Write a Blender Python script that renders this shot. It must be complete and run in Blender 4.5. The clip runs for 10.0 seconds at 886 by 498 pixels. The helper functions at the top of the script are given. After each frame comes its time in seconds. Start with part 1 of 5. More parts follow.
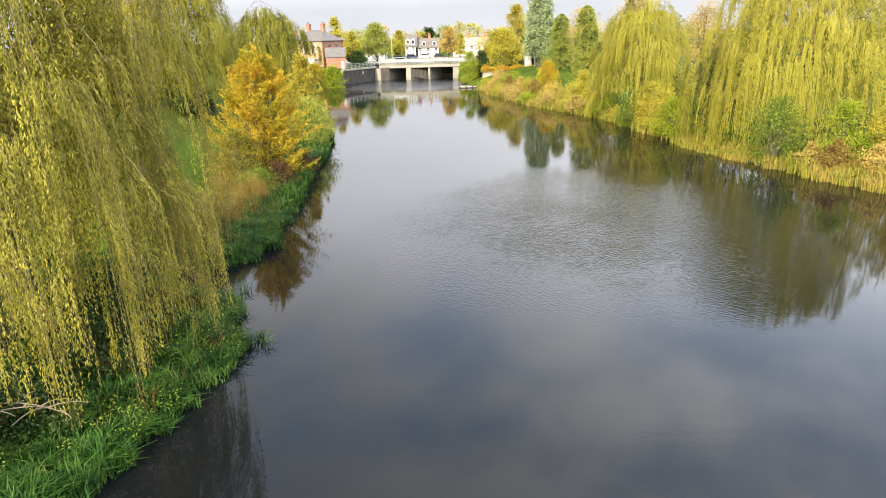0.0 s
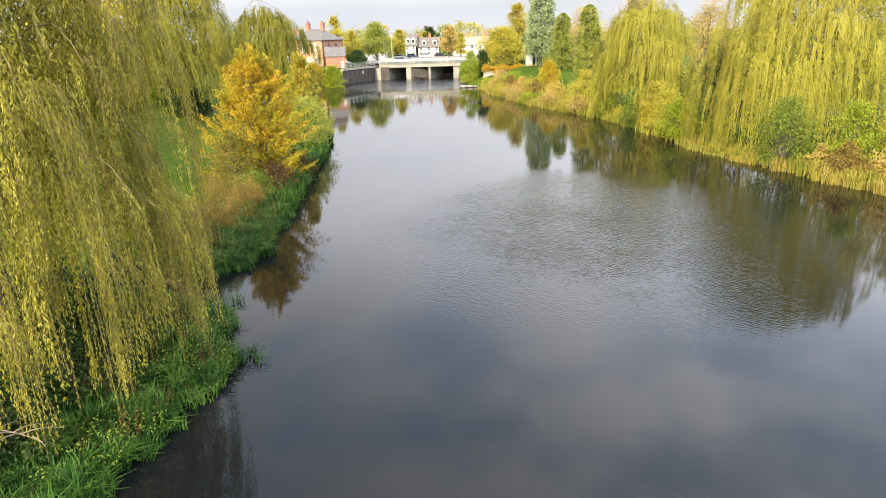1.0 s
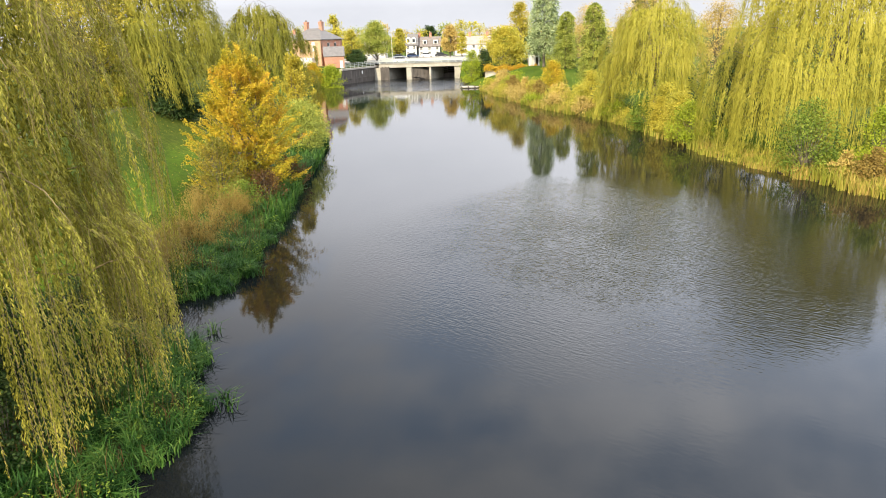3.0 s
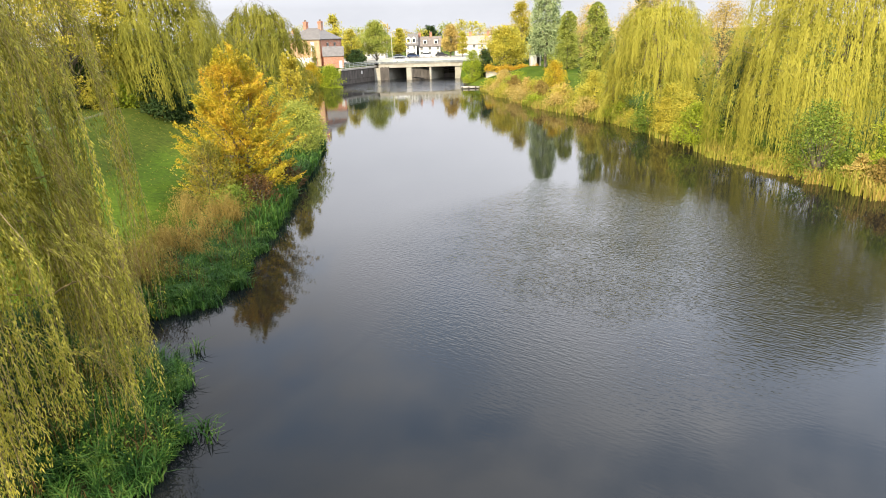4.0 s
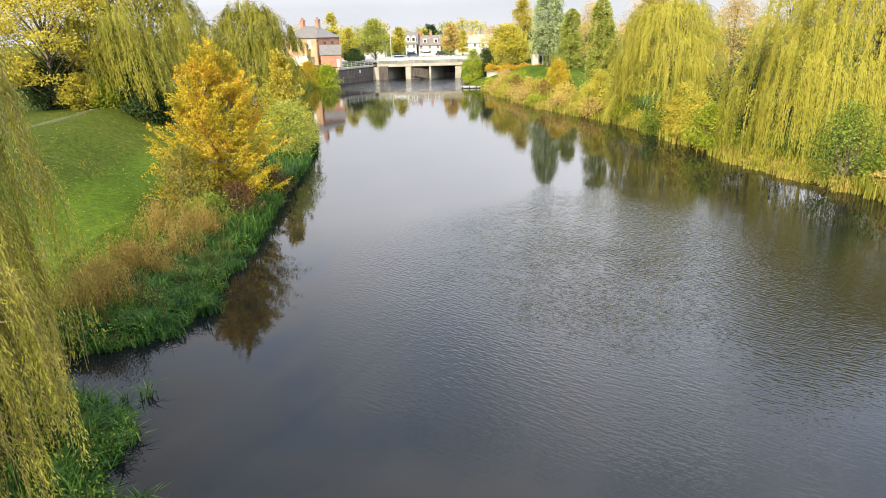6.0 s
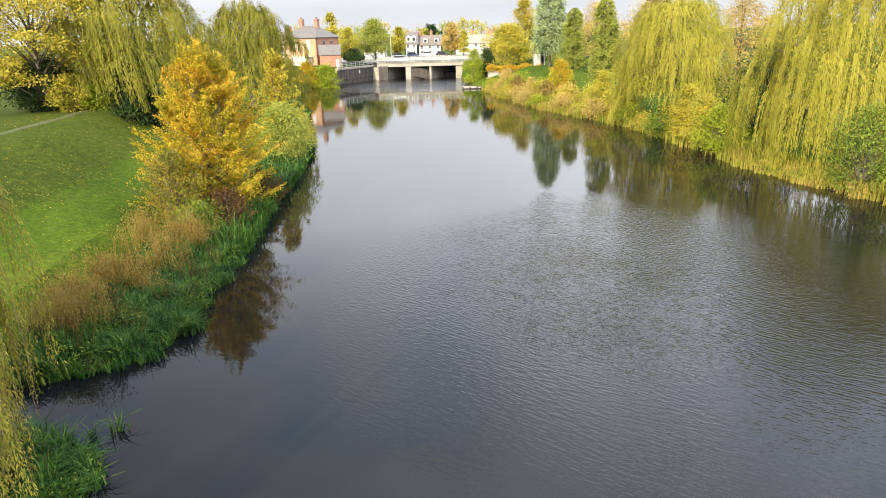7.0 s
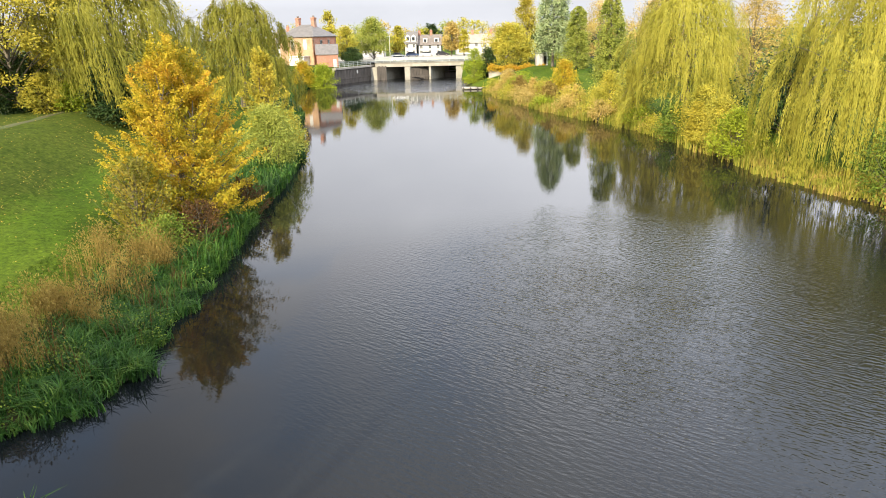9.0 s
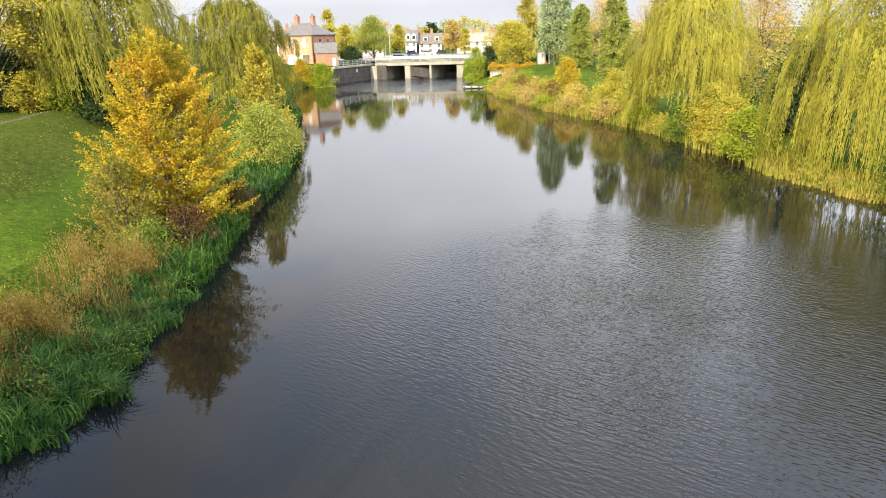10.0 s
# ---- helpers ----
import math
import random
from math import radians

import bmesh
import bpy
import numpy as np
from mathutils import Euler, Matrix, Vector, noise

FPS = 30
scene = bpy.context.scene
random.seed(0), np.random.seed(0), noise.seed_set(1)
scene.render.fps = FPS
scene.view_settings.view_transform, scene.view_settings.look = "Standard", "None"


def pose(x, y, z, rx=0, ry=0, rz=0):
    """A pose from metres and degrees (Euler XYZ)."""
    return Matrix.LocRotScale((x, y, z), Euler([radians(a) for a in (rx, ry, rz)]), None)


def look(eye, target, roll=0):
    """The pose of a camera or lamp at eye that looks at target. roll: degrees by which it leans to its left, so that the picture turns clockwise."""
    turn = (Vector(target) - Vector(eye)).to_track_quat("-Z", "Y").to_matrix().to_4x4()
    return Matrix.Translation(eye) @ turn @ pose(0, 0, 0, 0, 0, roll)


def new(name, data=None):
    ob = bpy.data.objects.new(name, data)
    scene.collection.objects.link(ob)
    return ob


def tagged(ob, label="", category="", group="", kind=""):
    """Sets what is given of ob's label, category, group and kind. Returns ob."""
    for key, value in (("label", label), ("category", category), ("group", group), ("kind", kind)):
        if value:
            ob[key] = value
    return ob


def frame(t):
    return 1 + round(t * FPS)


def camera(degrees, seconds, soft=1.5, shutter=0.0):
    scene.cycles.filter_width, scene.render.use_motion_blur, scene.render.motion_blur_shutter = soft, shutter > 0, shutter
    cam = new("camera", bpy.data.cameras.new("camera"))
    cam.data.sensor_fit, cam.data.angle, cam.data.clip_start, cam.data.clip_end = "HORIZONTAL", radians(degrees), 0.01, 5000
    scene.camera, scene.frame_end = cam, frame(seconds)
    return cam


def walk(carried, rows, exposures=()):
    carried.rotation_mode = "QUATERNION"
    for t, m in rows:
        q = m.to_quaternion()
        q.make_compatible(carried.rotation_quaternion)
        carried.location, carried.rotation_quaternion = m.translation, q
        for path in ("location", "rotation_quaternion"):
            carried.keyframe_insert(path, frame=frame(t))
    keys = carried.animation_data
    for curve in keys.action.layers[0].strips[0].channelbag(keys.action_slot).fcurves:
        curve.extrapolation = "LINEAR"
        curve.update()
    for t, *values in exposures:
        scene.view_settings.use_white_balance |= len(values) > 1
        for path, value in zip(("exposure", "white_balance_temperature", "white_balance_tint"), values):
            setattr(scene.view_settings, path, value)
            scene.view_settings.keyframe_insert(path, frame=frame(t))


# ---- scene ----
cam = camera(70.0, 10.0, soft=1.0)
PATH = [
    (0, (0.405, 0.369, 11.723), (0.4, 2.265, 11.085), -1.6),
    (0.5, (0.387, 1.001, 11.715), (0.382, 2.897, 11.076), -1.6),
    (1, (0.384, 1.703, 11.728), (0.378, 3.598, 11.088), -1.6),
    (1.5, (0.376, 2.492, 11.723), (0.369, 4.386, 11.083), -1.6),
    (2, (0.398, 3.31, 11.74), (0.389, 5.205, 11.099), -1.6),
    (2.5, (0.429, 4.155, 11.749), (0.42, 6.05, 11.107), -1.6),
    (4, (0.531, 6.844, 11.695), (0.52, 8.738, 11.053), -1.6),
    (4.5, (0.6, 7.727, 11.628), (0.588, 9.621, 10.985), -1.5),
    (5, (0.663, 8.671, 11.486), (0.651, 10.565, 10.845), -1.5),
    (5.5, (0.719, 9.632, 11.404), (0.707, 11.526, 10.762), -1.5),
    (7, (0.791, 12.607, 11.35), (0.777, 14.501, 10.707), -1.5),
    (7.5, (0.819, 13.615, 11.321), (0.804, 15.509, 10.678), -1.4),
    (8, (0.905, 14.624, 11.237), (0.888, 16.518, 10.595), -1.4),
    (8.5, (0.969, 15.626, 11.17), (0.953, 17.52, 10.528), -1.4),
    (9, (0.999, 16.63, 11.085), (0.984, 18.524, 10.443), -1.4),
    (9.5, (1.01, 17.611, 10.958), (0.994, 19.505, 10.315), -1.4),
    (10, (1.022, 18.585, 10.82), (1.005, 20.478, 10.177), -1.4),
]
walk(cam, [(t, look(eye, target, roll)) for t, eye, target, roll in PATH], exposures=((0, 1.0), (10, 1.0)))

# ---- sky, sun, exposure ----
SUN_AZ, SUN_EL = radians(210), radians(31)
world = bpy.data.worlds.new("sky")
scene.world = world
world.use_nodes = True
wn, wl = world.node_tree.nodes, world.node_tree.links
wn.clear()


def wnode(kind, **kw):
    n = wn.new(kind)
    for k, v in kw.items():
        n.inputs[k].default_value = v
    return n


sky = wn.new("ShaderNodeTexSky")
sky.sky_type, sky.sun_disc = "NISHITA", False
sky.sun_elevation, sky.sun_rotation = SUN_EL, SUN_AZ
sky.air_density, sky.dust_density, sky.ozone_density = 1.0, 2.0, 1.2
dim = wn.new("ShaderNodeVectorMath")
dim.operation = "SCALE"
dim.inputs["Scale"].default_value = 0.13
wl.new(sky.outputs[0], dim.inputs[0])
tc = wn.new("ShaderNodeTexCoord")
mp = wn.new("ShaderNodeMapping")
mp.inputs["Scale"].default_value = (1.0, 1.0, 2.2)
mp.inputs["Location"].default_value = (3.278, 1.771, 0.281)
mp.inputs["Rotation"].default_value = (0, 0, radians(10))
wl.new(tc.outputs["Generated"], mp.inputs[0])
cl = wnode("ShaderNodeTexNoise", Scale=2.3, Detail=7.0, Roughness=0.55)
wl.new(mp.outputs[0], cl.inputs["Vector"])
cover = wn.new("ShaderNodeValToRGB")
cover.color_ramp.elements[0].position, cover.color_ramp.elements[0].color = 0.375, (0.26, 0.26, 0.26, 1)
cover.color_ramp.elements[1].position, cover.color_ramp.elements[1].color = 0.57, (1, 1, 1, 1)
wl.new(cl.outputs[0], cover.inputs[0])
cl2 = wnode("ShaderNodeTexNoise", Scale=4.0, Detail=6.0, Roughness=0.6)
wl.new(mp.outputs[0], cl2.inputs["Vector"])
cloud = wn.new("ShaderNodeValToRGB")
cloud.color_ramp.elements[0].position, cloud.color_ramp.elements[0].color = 0.3, (0.675, 0.69, 0.745, 1)
cloud.color_ramp.elements[1].position, cloud.color_ramp.elements[1].color = 0.7, (0.79, 0.80, 0.85, 1)
wl.new(cl2.outputs[0], cloud.inputs[0])
mx = wn.new("ShaderNodeMixRGB")
veil = wn.new("ShaderNodeVectorMath")
veil.inputs[1].default_value = (0.20, 0.36, 0.62)
wl.new(dim.outputs[0], veil.inputs[0])
wl.new(veil.outputs[0], mx.inputs[1])
# cloud is thinner and brighter overhead than near the horizon
sepz = wn.new("ShaderNodeSeparateXYZ")
wl.new(tc.outputs["Generated"], sepz.inputs[0])
lift = wn.new("ShaderNodeMapRange")
for key, val in (("From Min", 0.04), ("From Max", 0.27), ("To Min", 0.58), ("To Max", 1.65)):
    lift.inputs[key].default_value = val
wl.new(sepz.outputs["Z"], lift.inputs[0])
# low cloud closes up towards the horizon
haze = wn.new("ShaderNodeMapRange")
for key, val in (("From Min", 0.30), ("From Max", 0.50), ("To Min", 1.0), ("To Max", 0.0)):
    haze.inputs[key].default_value = val
wl.new(sepz.outputs["Z"], haze.inputs[0])
close = wn.new("ShaderNodeMath")
close.operation = "MAXIMUM"
wl.new(haze.outputs[0], close.inputs[0])
wl.new(cover.outputs[0], close.inputs[1])
wl.new(close.outputs[0], mx.inputs[0])
# the cloud sheet is thicker and brighter to the east
east = wn.new("ShaderNodeMapRange")
for key, val in (("From Min", -0.5), ("From Max", 0.6), ("To Min", 0.40), ("To Max", 1.75)):
    east.inputs[key].default_value = val
wl.new(sepz.outputs["X"], east.inputs[0])
high = wn.new("ShaderNodeMapRange")
for key, val in (("From Min", 0.08), ("From Max", 0.40), ("To Min", 0.0), ("To Max", 1.0)):
    high.inputs[key].default_value = val
wl.new(sepz.outputs["Z"], high.inputs[0])
slope = wn.new("ShaderNodeMixRGB")
slope.inputs[1].default_value = (1, 1, 1, 1)
wl.new(high.outputs[0], slope.inputs[0])
wl.new(east.outputs[0], slope.inputs[2])
level = wn.new("ShaderNodeMath")
level.operation = "MULTIPLY"
wl.new(lift.outputs[0], level.inputs[0])
wl.new(slope.outputs[0], level.inputs[1])
bright = wn.new("ShaderNodeVectorMath")
bright.operation = "SCALE"
wl.new(cloud.outputs[0], bright.inputs[0])
wl.new(level.outputs[0], bright.inputs["Scale"])
wl.new(bright.outputs[0], mx.inputs[2])
bg = wnode("ShaderNodeBackground", Strength=1.0)
wl.new(mx.outputs[0], bg.inputs[0])
wo = wn.new("ShaderNodeOutputWorld")
wl.new(bg.outputs[0], wo.inputs[0])

sun_data = bpy.data.lights.new("sun", "SUN")
sun_data.energy, sun_data.angle, sun_data.color = 4.7, radians(0.6), (1.0, 0.885, 0.68)
sun = new("sun", sun_data)
to_sun = Vector((math.sin(SUN_AZ) * math.cos(SUN_EL), math.cos(SUN_AZ) * math.cos(SUN_EL), math.sin(SUN_EL)))
sun.rotation_euler = to_sun.to_track_quat("Z", "Y").to_euler()
sun.location = (-30, -60, 60)


# ---- materials ----
def mat_base(name):
    m = bpy.data.materials.new(name)
    m.use_nodes = True
    n, l = m.node_tree.nodes, m.node_tree.links
    return m, n, l, n["Principled BSDF"], n["Material Output"]


def ramp(n, stops):
    r = n.new("ShaderNodeValToRGB")
    e = r.color_ramp.elements
    while len(e) < len(stops):
        e.new(0.5)
    for i, (p, c) in enumerate(stops):
        e[i].position, e[i].color = p, (*c, 1)
    return r


def noise_node(n, l, scale, detail=4.0, rough=0.55, stretch=None, world_space=True, turn=0.0):
    t = n.new("ShaderNodeNewGeometry") if world_space else n.new("ShaderNodeTexCoord")
    out = t.outputs["Position"] if world_space else t.outputs["Object"]
    if stretch:
        m = n.new("ShaderNodeMapping")
        m.vector_type = "TEXTURE"
        m.inputs["Scale"].default_value = tuple(1 / v for v in stretch)
        m.inputs["Rotation"].default_value = (0, 0, radians(turn))
        l.new(out, m.inputs[0])
        out = m.outputs[0]
    t = n.new("ShaderNodeTexNoise")
    t.inputs["Scale"].default_value, t.inputs["Detail"].default_value, t.inputs["Roughness"].default_value = scale, detail, rough
    l.new(out, t.inputs["Vector"])
    return t


def leaf_mat(name, colours, patch=0.35, through_light=0.36, rough=0.5, single=0.36, shoots=0.0):
    """Leaves: a colour for each leaf, drifting from bough to bough, and light that comes through them."""
    m, n, l, b, out = mat_base(name)
    g = n.new("ShaderNodeNewGeometry")
    nz = noise_node(n, l, patch, 3.0)
    a = n.new("ShaderNodeMath")
    a.operation = "MULTIPLY_ADD"
    a.inputs[1].default_value, a.inputs[2].default_value = single, 0.03 - single / 2
    l.new(g.outputs["Random Per Island"], a.inputs[0])
    s = n.new("ShaderNodeMath")
    s.operation = "MULTIPLY_ADD"
    s.inputs[1].default_value = 0.95
    l.new(nz.outputs[0], s.inputs[0])
    l.new(a.outputs[0], s.inputs[2])
    if shoots:
        # hanging shoots differ one from the next
        nv = noise_node(n, l, 3.2, 2.0, 0.5, (1, 1, 0.07))
        sv = n.new("ShaderNodeMath")
        sv.operation = "MULTIPLY_ADD"
        sv.inputs[1].default_value = shoots
        l.new(nv.outputs[0], sv.inputs[0])
        sw = n.new("ShaderNodeMath")
        sw.operation = "SUBTRACT"
        sw.inputs[1].default_value = shoots / 2
        l.new(s.outputs[0], sv.inputs[2])
        l.new(sv.outputs[0], sw.inputs[0])
        s = sw
    k = len(colours)
    r = ramp(n, [(0.22 + 0.56 * i / (k - 1), c) for i, c in enumerate(colours)])
    l.new(s.outputs[0], r.inputs[0])
    l.new(r.outputs[0], b.inputs["Base Color"])
    b.inputs["Roughness"].default_value = rough
    b.inputs["Specular IOR Level"].default_value = 0.08
    tr = n.new("ShaderNodeBsdfTranslucent")
    l.new(r.outputs[0], tr.inputs[0])
    mix = n.new("ShaderNodeMixShader")
    mix.inputs[0].default_value = through_light
    l.new(b.outputs[0], mix.inputs[1])
    l.new(tr.outputs[0], mix.inputs[2])
    l.new(mix.outputs[0], out.inputs[0])
    return m


def rough_mat(name, stops, scale, rough=0.85, bump=0.3, stretch=None, fine=None, metal=0.0):
    m, n, l, b, out = mat_base(name)
    nz = noise_node(n, l, scale, 6.0, 0.6, stretch)
    r = ramp(n, stops)
    l.new(nz.outputs[0], r.inputs[0])
    l.new(r.outputs[0], b.inputs["Base Color"])
    b.inputs["Roughness"].default_value, b.inputs["Metallic"].default_value = rough, metal
    f = noise_node(n, l, fine or scale * 6, 4.0, 0.6, stretch)
    bp = n.new("ShaderNodeBump")
    bp.inputs["Strength"].default_value, bp.inputs["Distance"].default_value = bump, 0.02
    l.new(f.outputs[0], bp.inputs["Height"])
    l.new(bp.outputs[0], b.inputs["Normal"])
    return m


def brick_mat(name, c1, c2, mortar):
    m, n, l, b, out = mat_base(name)
    t = n.new("ShaderNodeTexCoord")
    mp_ = n.new("ShaderNodeMapping")
    mp_.inputs["Rotation"].default_value = (radians(90), 0, 0)
    l.new(t.outputs["Object"], mp_.inputs[0])
    k = n.new("ShaderNodeTexBrick")
    k.inputs["Color1"].default_value, k.inputs["Color2"].default_value, k.inputs["Mortar"].default_value = (*c1, 1), (*c2, 1), (*mortar, 1)
    k.inputs["Scale"].default_value, k.inputs["Mortar Size"].default_value = 1.0, 0.01
    k.inputs["Brick Width"].default_value, k.inputs["Row Height"].default_value = 0.23, 0.075
    l.new(mp_.outputs[0], k.inputs["Vector"])
    nz = noise_node(n, l, 0.8, 5.0)
    mx_ = n.new("ShaderNodeMixRGB")
    mx_.blend_type = "OVERLAY"
    mx_.inputs[0].default_value = 0.5
    l.new(k.outputs[0], mx_.inputs[1])
    l.new(nz.outputs[0], mx_.inputs[2])
    l.new(mx_.outputs[0], b.inputs["Base Color"])
    b.inputs["Roughness"].default_value = 0.9
    return m


M_WILLOW_NEAR = leaf_mat("willow_leaves_olive", [(0.10, 0.10, 0.014), (0.20, 0.19, 0.024), (0.30, 0.27, 0.038), (0.44, 0.385, 0.068)], 0.7, 0.26, 0.42, 0.36, 0.4)
M_WILLOW = leaf_mat("willow_leaves_pale", [(0.22, 0.215, 0.028), (0.32, 0.30, 0.042), (0.39, 0.355, 0.055), (0.45, 0.40, 0.074)], 0.4, 0.38, 0.5, 0.2, 0.55)
M_WILLOW_FAR = leaf_mat("willow_leaves_dull", [(0.14, 0.15, 0.021), (0.23, 0.22, 0.032), (0.33, 0.30, 0.047)], 0.3, 0.38, 0.5, 0.2, 0.4)
M_AUTUMN = leaf_mat("autumn_leaves", [(0.17, 0.185, 0.016), (0.37, 0.31, 0.024), (0.53, 0.375, 0.032), (0.47, 0.245, 0.03)], 0.5, 0.34, single=0.26)
M_YELLOW = leaf_mat("yellow_leaves", [(0.19, 0.185, 0.022), (0.40, 0.335, 0.04), (0.56, 0.45, 0.07)], 0.5, single=0.2)
M_ORANGE = leaf_mat("orange_leaves", [(0.40, 0.29, 0.03), (0.52, 0.34, 0.035), (0.45, 0.22, 0.03)], 0.6, single=0.2)
M_GREEN = leaf_mat("green_leaves", [(0.072, 0.12, 0.0168), (0.156, 0.216, 0.03), (0.264, 0.3, 0.048)], 0.5)
M_LIME = leaf_mat("lime_leaves", [(0.12, 0.17, 0.015), (0.26, 0.31, 0.025), (0.40, 0.42, 0.04)], 0.6, single=0.2)
M_SAGE = leaf_mat("sage_leaves", [(0.15, 0.188, 0.035), (0.275, 0.306, 0.0562), (0.425, 0.419, 0.0875)], 0.5, single=0.2)
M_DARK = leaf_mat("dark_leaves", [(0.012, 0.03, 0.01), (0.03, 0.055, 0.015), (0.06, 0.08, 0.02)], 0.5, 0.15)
M_OLIVE = leaf_mat("olive_leaves", [(0.201, 0.218, 0.0295), (0.413, 0.366, 0.0496), (0.59, 0.472, 0.0649)], 0.4, single=0.2)
M_TINGED = leaf_mat("tinged_leaves", [(0.09, 0.115, 0.018), (0.22, 0.20, 0.032), (0.38, 0.29, 0.055)], 0.8, single=0.3)
M_BLUE = leaf_mat("blue_green_needles", [(0.104, 0.156, 0.0585), (0.26, 0.319, 0.143), (0.468, 0.507, 0.26)], 0.9, 0.1, single=0.2)
M_BROWN = leaf_mat("brown_leaves", [(0.247, 0.202, 0.0585), (0.455, 0.338, 0.0975), (0.598, 0.423, 0.13)], 0.4, single=0.2)
M_RUSSET = leaf_mat("russet_leaves", [(0.05, 0.032, 0.014), (0.11, 0.06, 0.022), (0.17, 0.09, 0.035)], 0.7)
M_BUFF = leaf_mat("buff_seedheads", [(0.13, 0.085, 0.02), (0.25, 0.175, 0.045), (0.37, 0.275, 0.08)], 0.8, single=0.24)
M_REED = leaf_mat("reed_blades", [(0.007, 0.022, 0.005), (0.021, 0.060, 0.011), (0.050, 0.112, 0.019), (0.12, 0.18, 0.035)], 1.1, 0.15, 0.38)
M_SEDGE = leaf_mat("sedge_blades", [(0.121, 0.162, 0.0162), (0.284, 0.27, 0.0405), (0.405, 0.277, 0.081)], 0.35, 0.3)
M_LAWN = leaf_mat("lawn_blades", [(0.030, 0.055, 0.003), (0.055, 0.09, 0.005), (0.10, 0.125, 0.008)], 0.25, 0.3)
M_FALLEN = leaf_mat("fallen_leaves", [(0.35, 0.22, 0.04), (0.45, 0.33, 0.06), (0.30, 0.14, 0.03)], 1.0, 0.1)
M_BARK = rough_mat("bark", [(0.3, (0.06, 0.05, 0.035)), (0.7, (0.17, 0.14, 0.10))], 3.0, 0.9, 0.8, (1, 1, 0.25))
M_TWIG = rough_mat("pale_twigs", [(0.3, (0.14, 0.10, 0.04)), (0.7, (0.26, 0.19, 0.08))], 2.0, 0.8, 0.3)
M_DEAD = rough_mat("dead_wood", [(0.3, (0.13, 0.105, 0.07)), (0.7, (0.26, 0.21, 0.15))], 3.0, 0.85, 0.5)
M_CONC = rough_mat("pale_concrete", [(0.25, (0.22, 0.20, 0.16)), (0.6, (0.33, 0.31, 0.255)), (0.8, (0.39, 0.37, 0.31))], 0.8, 0.85, 0.3)
M_CONC_D = rough_mat("weathered_concrete", [(0.3, (0.20, 0.18, 0.15)), (0.7, (0.40, 0.37, 0.31))], 0.7, 0.9, 0.4)
M_TIMBER = rough_mat("dark_timber", [(0.25, (0.035, 0.030, 0.026)), (0.6, (0.085, 0.072, 0.06)), (0.85, (0.15, 0.13, 0.11))], 1.3, 0.85, 0.6, (1, 1, 0.3))
M_RAIL = rough_mat("pale_green_paint", [(0.3, (0.30, 0.33, 0.29)), (0.7, (0.42, 0.44, 0.39))], 2.0, 0.5, 0.1)
M_WHITE = rough_mat("white_render", [(0.25, (0.44, 0.42, 0.38)), (0.7, (0.58, 0.57, 0.53))], 0.5, 0.85, 0.15)
M_BRICK = brick_mat("red_brick", (0.30, 0.10, 0.055), (0.38, 0.15, 0.08), (0.32, 0.26, 0.20))
M_BUFFBRICK = brick_mat("warm_brick", (0.37, 0.21, 0.11), (0.43, 0.25, 0.13), (0.36, 0.28, 0.19))
M_SLATE = rough_mat("slate", [(0.3, (0.09, 0.083, 0.078)), (0.7, (0.16, 0.148, 0.138))], 1.5, 0.7, 0.4)
M_TILE = rough_mat("brown_roof_tiles", [(0.3, (0.10, 0.083, 0.07)), (0.7, (0.18, 0.152, 0.13))], 1.2, 0.85, 0.4)
M_GREYTILE = rough_mat("grey_brown_roof_tiles", [(0.3, (0.20, 0.17, 0.14)), (0.7, (0.33, 0.28, 0.23))], 1.2, 0.85, 0.4)
M_ASPHALT = rough_mat("asphalt", [(0.3, (0.04, 0.04, 0.042)), (0.7, (0.07, 0.07, 0.07))], 2.0, 0.9, 0.3)
M_DIRT = rough_mat("trodden_earth", [(0.38, (0.05, 0.048, 0.014)), (0.5, (0.066, 0.066, 0.016)), (0.56, (0.045, 0.062, 0.006))], 0.9, 0.95, 0.4)
M_POLE = rough_mat("pale_metal", [(0.3, (0.36, 0.36, 0.32)), (0.7, (0.46, 0.45, 0.40))], 2.0, 0.45, 0.05)
M_TYRE = rough_mat("rubber", [(0.3, (0.015, 0.015, 0.015)), (0.7, (0.03, 0.03, 0.03))], 5.0, 0.8, 0.2)


def paint_mat(name, c):
    m, n, l, b, out = mat_base(name)
    nz = noise_node(n, l, 1.5, 3.0)
    r = ramp(n, [(0.3, tuple(v * 0.85 for v in c)), (0.7, c)])
    l.new(nz.outputs[0], r.inputs[0])
    l.new(r.outputs[0], b.inputs["Base Color"])
    b.inputs["Roughness"].default_value = 0.3
    b.inputs["Coat Weight"].default_value = 0.6
    return m


M_CAR = [paint_mat("silver_paint", (0.55, 0.56, 0.58)), paint_mat("black_paint", (0.02, 0.02, 0.025)), paint_mat("white_paint", (0.8, 0.8, 0.8)), paint_mat("blue_paint", (0.05, 0.09, 0.2))]


def glass_mat():
    m, n, l, b, out = mat_base("window_glass")
    b.inputs["Base Color"].default_value = (0.03, 0.035, 0.04, 1)
    b.inputs["Roughness"].default_value = 0.06
    return m


M_GLASS = glass_mat()


